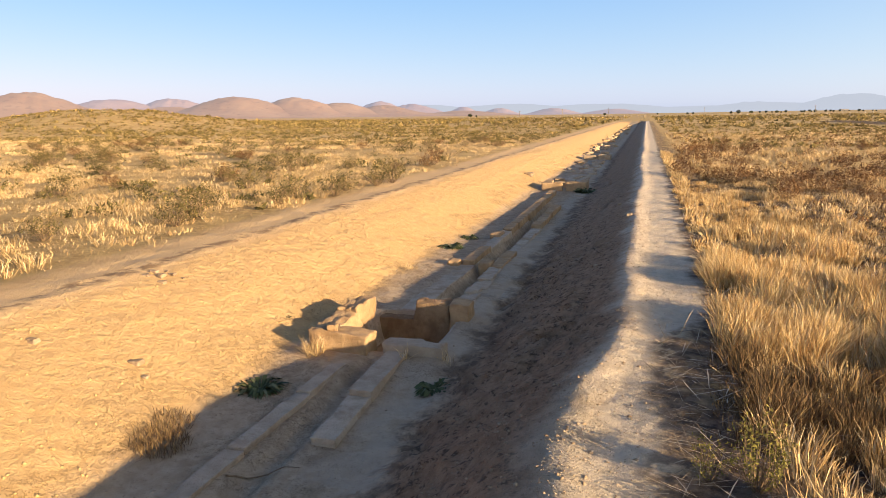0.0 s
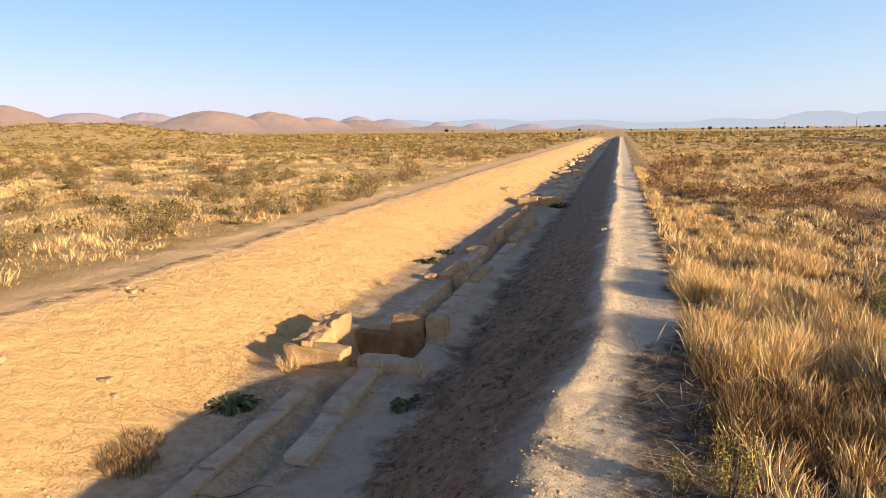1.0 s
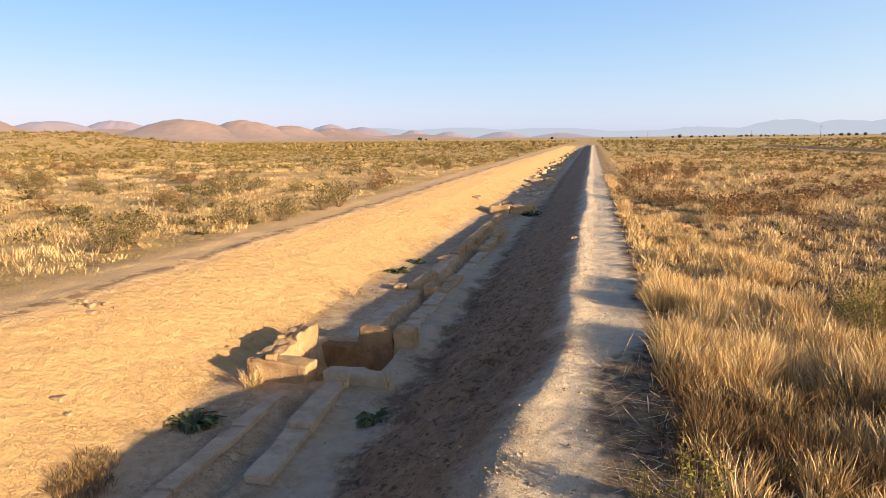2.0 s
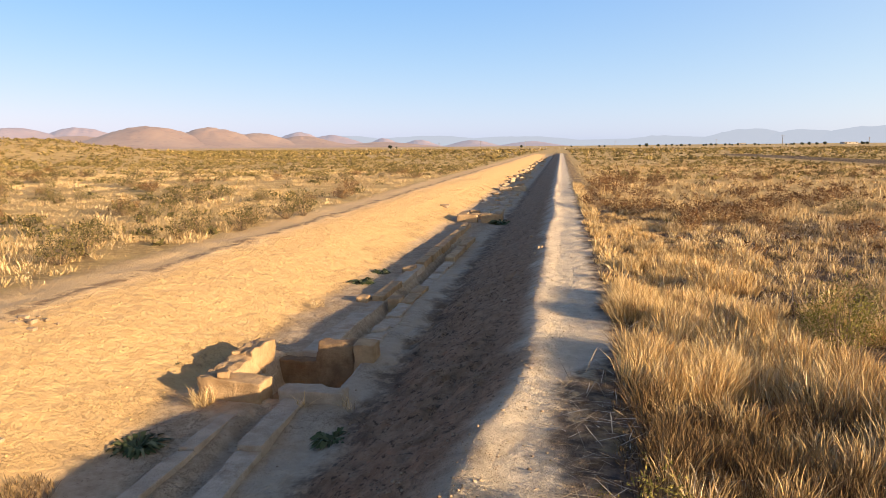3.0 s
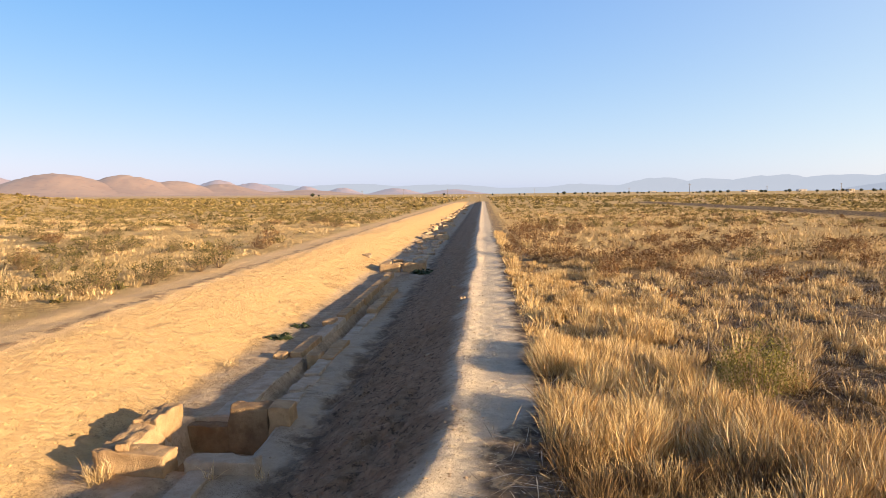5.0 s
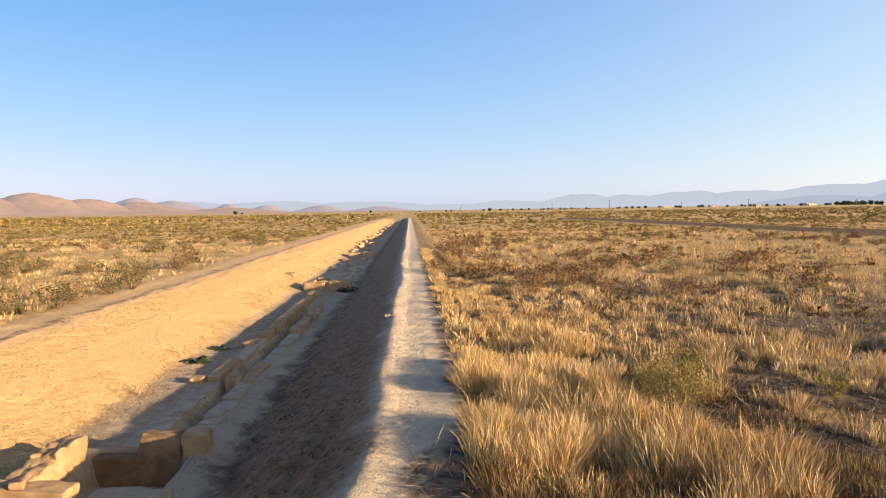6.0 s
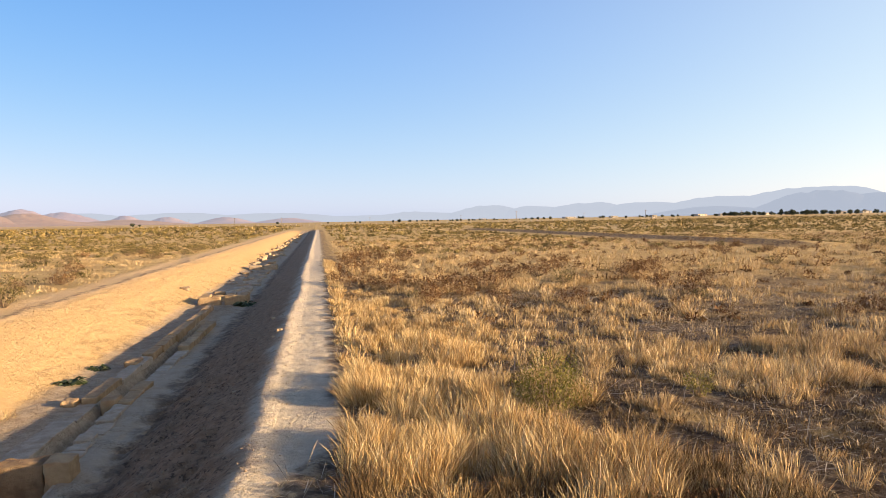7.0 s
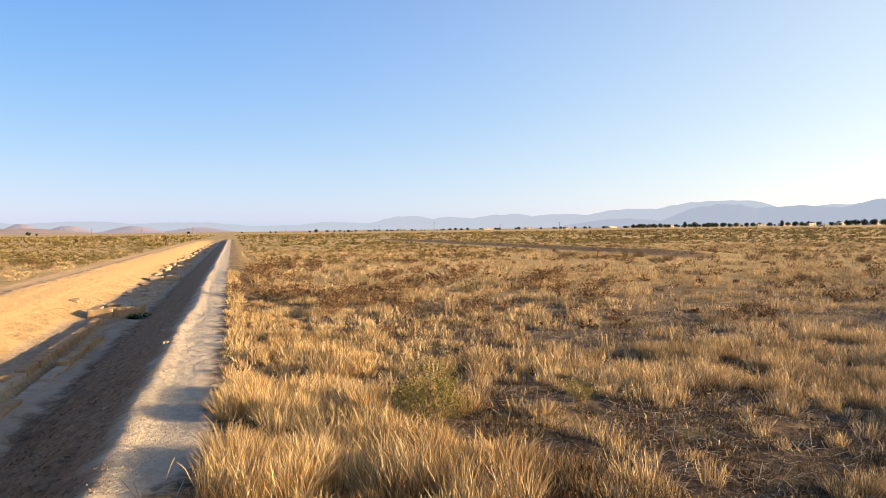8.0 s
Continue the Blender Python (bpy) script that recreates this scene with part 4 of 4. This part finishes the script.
# low russet shrubs in the grass beside the path's start
for x, y, s in ((2.2, 4.0, 0.62), (2.65, 4.15, 0.55), (1.75, 3.75, 0.45)):
    plant_at(rnd.choice(russet), x, y, s, rnd.uniform(0, 6))
# single plants near the path
s1 = make_shrub("shrub", 240, 0.66, 0.72, YELLOW, "bushy olive-yellow shrub rising from golden grass", 110, 4200, 0.013, "")
plant_at(s1, 2.35, 6.15)
s2 = make_shrub("shrub", 241, 0.30, 0.36, YELLOW, "small yellow-green shrub on littered ground", 40, 700, 0.012, "")
plant_at(s2, 4.0, 6.6)
s3 = make_shrub("shrub", 242, 0.44, 0.28, YELLOW, "upright yellow-green sapling beside the path", 34, 900, 0.010, "")
plant_at(s3, 0.52, 3.0)
s4 = make_shrub("shrub", 243, 0.22, 0.24, YELLOW, "small yellow-green sprig beside the path", 20, 350, 0.009, "")
plant_at(s4, 0.33, 3.05)


def make_leafy(name, x, y, width, seed, label, n=60):
    """A flat rosette of broad wilted leaves."""
    rng = np.random.default_rng(seed)
    e = thing(name, x, y, gz(x, y) - 0.005, label, "plant", "green plants in the trench")
    for k in range(2):
        a = rng.uniform(0, 2 * np.pi, n)
        ln = width / 2 * rng.uniform(0.4, 1.0, n)
        P = np.stack([np.cos(a), np.sin(a), 0 * a], 1) * (ln * rng.uniform(0, 0.5, n))[:, None]
        D = np.stack([np.cos(a), np.sin(a), rng.uniform(0.1, 0.8, n)], 1)
        S = np.stack([-np.sin(a), np.cos(a), rng.normal(0, 0.4, n)], 1) * (width * 0.055 * rng.uniform(0.5, 1.2, n))[:, None]
        m1, tip = P + D * (ln * 0.5)[:, None], P + D * ln[:, None] * np.array([1, 1, 0.35])
        V = np.stack([P, m1 - S, m1 + S, m1 * 0.4 + tip * 0.6 - S * 0.7 - (0, 0, 0.01), m1 * 0.4 + tip * 0.6 + S * 0.7 - (0, 0, 0.01), tip - (0, 0, 0.02)], 1).reshape(-1, 3)
        V[:, 2] = np.maximum(V[:, 2], 0.004)
        q = np.arange(n)[:, None] * 6
        part("rosette", mesh_arrays("rosette", V, np.concatenate([q + f for f in ((0, 2, 1), (1, 2, 4), (1, 4, 3), (3, 4, 5))]), SAGE), e)
    return e


make_leafy("leafy_plant", -2.93, 4.68, 0.42, 1, "grey-green broad-leaved plant wilting on the trench floor")
make_leafy("leafy_plant", -1.55, 5.02, 0.30, 2, "grey-green broad-leaved plant at the slope's foot")
make_leafy("leafy_plant", -2.97, 10.7, 0.42, 3, "flat dark green plant on the trench floor", 40)
make_leafy("leafy_plant", -2.95, 11.8, 0.34, 4, "flat dark green plant on the trench floor", 40)
make_leafy("leafy_plant", -1.55, 19.8, 0.7, 5, "dark green weeds beside the far basin", 60)
make_leafy("leafy_plant", -3.45, 6.15, 0.09, 6, "tiny green sprout on the sunlit bank", 12)


def make_tuft(x, y, width, height, n, seed, label, material=DRY):
    rng = np.random.default_rng(seed)
    z = gz(x, y) - 0.01
    r, a = width / 2 * np.sqrt(rng.random(n)) * 0.7, rng.uniform(0, 2 * np.pi, n)
    P = np.stack([r * np.cos(a), r * np.sin(a), 0 * r], 1)
    P[:, 2] = ground_z(P[:, 0] + x, P[:, 1] + y) - z - 0.005
    V, F = blades(P, height * rng.uniform(0.4, 1.1, n), np.full(n, 0.0042), 0.7, 0.4, rng)
    ob = new("grass_tuft", mesh_arrays("grass_tuft", V, F, material))
    ob.location = (x, y, z)
    tagged(ob, label, "grass tuft", "dry tufts in the trench")


# these two use brown blades to carry their partial shade as colour
make_tuft(-3.05, 3.62, 0.55, 0.10, 700, 11, "dry grass tuft at the sunlit bank's foot, darkened for partial shade", BROWN)
make_tuft(-3.15, 3.9, 0.4, 0.09, 260, 12, "dry grass tuft at the sunlit bank's foot, darkened for partial shade", BROWN)
make_tuft(-2.80, 5.42, 0.28, 0.20, 170, 13, "dry straw tuft before the basin")
make_tuft(-1.98, 5.52, 0.12, 0.16, 24, 14, "thin straw stalks at the basin's kerb")
make_tuft(-1.60, 5.60, 0.14, 0.16, 30, 15, "thin straw stalks at the basin's kerb")
make_tuft(-3.05, 8.9, 0.3, 0.15, 60, 16, "pale dry stalks on the trench floor")
make_tuft(-2.95, 7.1, 0.4, 0.14, 80, 17, "pale dry stalks on the trench floor")


def make_stick(x0, y0, x1, y1, label, thick=0.006):
    cu = bpy.data.curves.new("stick", "CURVE")
    cu.dimensions, cu.bevel_depth, cu.bevel_resolution = "3D", thick, 1
    sp = cu.splines.new("POLY")
    sp.points.add(8)
    for k in range(9):
        t = k / 8
        x, y = x0 + (x1 - x0) * t, y0 + (y1 - y0) * t + 0.05 * math.sin(3 * t)
        sp.points[k].co = (x, y, gz(x, y) + 0.008, 1)
        sp.points[k].radius = 1.0 - 0.6 * t
    cu.materials.append(TWIG)
    tagged(new("stick", cu), label, "stick")


make_stick(-2.42, 3.42, -2.02, 3.62, "thin dark dry stick on the cracked trench floor")
make_stick(-2.2, 2.95, -1.95, 2.98, "thin dark dry stick on the cracked trench floor")


def make_clod(x, y, w, seed, label):
    me = stone_mesh("clod", w, w * 0.7, w * 0.4, seed, CLOD, rough=w * 0.25, worn=w * 0.1, cuts=7)
    ob = new("earth_clod", me)
    ob.location = (x, y, gz(x, y) - w * 0.12)
    tagged(ob, label, "clod", "clods on the bank")


make_clod(-4.72, 5.82, 0.13, 801, "crumbling dark earth clod on the bank's rim")
make_clod(-4.60, 5.70, 0.08, 802, "crumbling dark earth clod on the bank's rim")
make_clod(-4.84, 5.9, 0.09, 803, "crumbling dark earth clod on the bank's rim")
for k in range(9):
    make_clod(-4.72 + rnd.uniform(-0.16, 0.2), 5.85 + rnd.uniform(-0.18, 0.2), rnd.uniform(0.03, 0.08), 840 + k, "crumbling dark earth clod on the bank's rim")
make_clod(-3.79, 4.31, 0.09, 804, "small earth clod on the sunlit bank")
make_clod(-3.62, 4.2, 0.06, 805, "small earth clod on the sunlit bank")
make_clod(-4.45, 4.0, 0.1, 806, "small earth clod on the sunlit bank")
make_clod(-3.6, 22.5, 0.3, 807, "dark earth clod on the sunlit bank")


for k, (x, y, w) in enumerate(((-0.42, 13.3, 0.07), (-0.2, 11.2, 0.09), (-0.26, 10.9, 0.05), (-0.5, 8.1, 0.05))):
    ob = new("pale_stone", stone_mesh("pale_stone", w, w * 0.8, w * 0.6, 830 + k, STONE_PALE, rough=w * 0.12, worn=w * 0.15, cuts=5))
    ob.location = (x, y, gz(x, y) - w * 0.1)
    tagged(ob, "small pale stone lying on the shaded earth slope", "stone", "loose pale stones")


# ---- far village, trees, poles and fence ----
def polar(az, dist):
    return dist * math.sin(radians(az)), dist * math.cos(radians(az))


def box_mesh(name, sx, sy, sz, material, bevel=0.02):
    bm = bmesh.new()
    bmesh.ops.create_cube(bm, size=1.0)
    bmesh.ops.scale(bm, vec=(sx, sy, sz), verts=bm.verts)
    bmesh.ops.translate(bm, vec=(0, 0, sz / 2), verts=bm.verts)
    bmesh.ops.bevel(bm, geom=bm.edges[:], offset=bevel, segments=1, affect="EDGES")
    me = bpy.data.meshes.new(name)
    bm.to_mesh(me)
    bm.free()
    me.materials.append(material)
    return me


def make_house(az, dist, w, h, label, seed):
    x, y = polar(az, dist)
    w, h, dist = w * (0.7 + 0.06 * (seed * 5 % 7)), h * 0.6, dist * 1.12
    x, y = polar(az, dist)
    e = thing("house", x, y, gz(x, y) - 0.1, label, "house", "village houses")
    e.rotation_euler = (0, 0, radians(8 + (seed * 37) % 30 - 15))
    d = w * 0.6
    part("wall", box_mesh("wall", w, d, h, PLASTER), e)
    part("roof", box_mesh("roof", w + 0.5, d + 0.5, 0.28, ROOF), e, m=Matrix.Translation((0, 0, h)))
    n = max(2, int(w / 3.5))
    for k in range(n):
        xx = (k + 0.5) / n * w - w / 2
        if k == n // 2:
            part("door", box_mesh("door", 1.1, 0.1, 2.1, POLE), e, m=Matrix.Translation((xx, -d / 2 - 0.03, 0.05)))
        else:
            part("window", box_mesh("window", 1.3, 0.1, 1.2, GLASS_DARK), e, m=Matrix.Translation((xx, -d / 2 - 0.03, h * 0.38)))


for k, (az, dist, w, h) in enumerate(((39.9, 620, 14, 3.2), (41.5, 640, 9, 3.4), (43.2, 660, 12, 3.6), (44.8, 600, 13, 3.6), (46.6, 610, 12, 3.6), (47.6, 600, 10, 3.4), (48.7, 590, 14, 3.8), (27.1, 520, 6, 3.0), (30.5, 700, 13, 3.2), (32.2, 720, 11, 3.4), (24.0, 760, 12, 3.2), (20.5, 800, 14, 3.2), (35.2, 680, 12, 3.4), (45.6, 420, 4, 2.4), (13.5, 850, 12, 3), (38.2, 650, 10, 3.4))):
    make_house(az, dist, w, h, "low pale plaster village house with a flat roof", k)


def leaf_cloud(rng, n, rx, rz, cz, size):
    C = rng.normal(0, 1, (n, 3))
    C *= (rng.random(n) ** 0.4 / np.linalg.norm(C, axis=1))[:, None]
    lump = 0.75 + 0.5 * vnoise(C[:, 0] * 2.2 + 9, C[:, 2] * 2.2 + C[:, 1] * 2, int(rng.integers(99)))
    C = C * np.array([rx, rx, rz]) * lump[:, None] + (0, 0, cz)
    U, W = rng.normal(0, 1, (n, 3)), rng.normal(0, 1, (n, 3))
    s = size * rng.uniform(0.6, 1.3, n)[:, None]
    V = np.stack([C + U * s * 0.6, C + W * s * 0.6, C - (U + W) * s * 0.45], 1).reshape(-1, 3)
    return V, np.arange(n * 3).reshape(-1, 3)


def trunk_mesh(h, r):
    bm = bmesh.new()
    bmesh.ops.create_cone(bm, segments=7, radius1=r, radius2=r * 0.55, depth=h, cap_ends=True, matrix=Matrix.Translation((0, 0, h / 2)))
    for k in range(4):
        m = Matrix.Translation((0, 0, h * 0.75)) @ Matrix.Rotation(k * 1.6, 4, "Z") @ Matrix.Rotation(0.7, 4, "X") @ Matrix.Translation((0, 0, h * 0.35))
        bmesh.ops.create_cone(bm, segments=5, radius1=r * 0.45, radius2=r * 0.15, depth=h * 0.8, matrix=m)
    me = bpy.data.meshes.new("trunk")
    bm.to_mesh(me)
    bm.free()
    me.materials.append(BARK)
    return me


def make_tree(seed, h, w):
    e = thing("tree", 0, -60, 0, "dark green broadleaf tree at the plain's far edge", "tree", "far trees")
    part("trunk", trunk_mesh(h * 0.4, h * 0.035), e)
    V, F = leaf_cloud(np.random.default_rng(seed), 420, w / 2, h * 0.46, h * 0.50, h * 0.11)
    part("crown", mesh_arrays("crown", V, F, DARK_LEAF), e)
    return e


trees = [make_tree(900 + k, 5.0, 5.4) for k in range(3)] + [make_tree(910, 7.0, 3.2)]
for az, dist, s, k in ((-13.9, 560, 0.85, 0), (-13.4, 590, 0.5, 1), (-3.2, 640, 0.7, 1), (0.8, 640, 0.5, 2), (3.0, 620, 0.55, 0), (3.4, 620, 0.5, 1), (6.6, 600, 0.85, 2), (6.1, 610, 0.6, 0), (9.2, 650, 0.6, 1), (11.0, 640, 0.55, 2), (14.4, 660, 0.6, 0), (18.0, 650, 0.7, 1), (19.0, 650, 0.75, 2), (23.2, 640, 0.8, 0), (25.0, 640, 0.6, 1), (28.5, 640, 0.7, 2), (30.0, 630, 0.65, 0),
                       (33.0, 600, 0.9, 1), (34.0, 600, 0.8, 2), (35.0, 600, 0.8, 0), (36.2, 560, 0.9, 3), (36.9, 560, 1.15, 0), (37.9, 560, 1.0, 1), (38.9, 600, 0.9, 2), (39.4, 600, 0.8, 0), (40.6, 620, 0.9, 1), (41.0, 610, 0.8, 2), (42.2, 620, 0.9, 0), (43.0, 620, 0.9, 3), (43.9, 600, 1.0, 1), (44.3, 600, 0.9, 2), (45.4, 600, 0.9, 0), (46.2, 600, 0.8, 1), (47.2, 590, 1.1, 2), (47.7, 590, 1.2, 0), (48.2, 590, 1.2, 1), (48.8, 590, 1.2, 2), (49.4, 590, 1.2, 0), (50.2, 590, 1.2, 1), (51.0, 590, 1.1, 2)):
    x, y = polar(az, dist)
    plant_at(trees[k], x, y, s * (0.78 if az > 32 else 0.7), az)
for k in range(150):
    az = rnd.uniform(32.5, 53) if k < 90 else rnd.uniform(6, 33)
    x, y = polar(az, rnd.uniform(640, 760))
    plant_at(rnd.choice(trees[:3]), x, y, rnd.uniform(0.3, 0.85) if az > 32 else rnd.uniform(0.2, 0.5), az)


def make_pole(az, dist, h):
    x, y = polar(az, dist)
    e = thing("utility_pole", x, y, gz(x, y) - 0.1, "thin grey utility pole with a crossarm on the plain", "pole", "utility poles")
    bm = bmesh.new()
    bmesh.ops.create_cone(bm, segments=8, radius1=0.22, radius2=0.14, depth=h, cap_ends=True, matrix=Matrix.Translation((0, 0, h / 2)))
    me = bpy.data.meshes.new("post")
    bm.to_mesh(me)
    bm.free()
    me.materials.append(POLE)
    part("post", me, e)
    part("crossarm", box_mesh("crossarm", 1.8, 0.16, 0.16, POLE), e, m=Matrix.Translation((0, 0, h - 0.7)))


for az, dist, h in ((16.25, 480, 6.9), (21.7, 620, 5.5), (26.5, 520, 6.0), (11.7, 640, 5.6), (33.5, 560, 4.5), (-9.9, 620, 5.0), (-6.5, 640, 6.5), (-2.9, 700, 7.0), (4.2, 760, 6.5)):
    make_pole(az, dist, h)

fence = thing("fence", 60, 380, 0, "long row of pale concrete fence posts across the plain", "fence")
post = box_mesh("post", 0.16, 0.16, 1.0, CONCRETE)
for k in range(108):
    x = -110 + k * 3.3
    y = 380 + 0.03 * x + rnd.uniform(-0.3, 0.3)
    part("post", post, fence, m=Matrix.Translation((x - 60, y - 380, gz(x, y) - 0.2)))
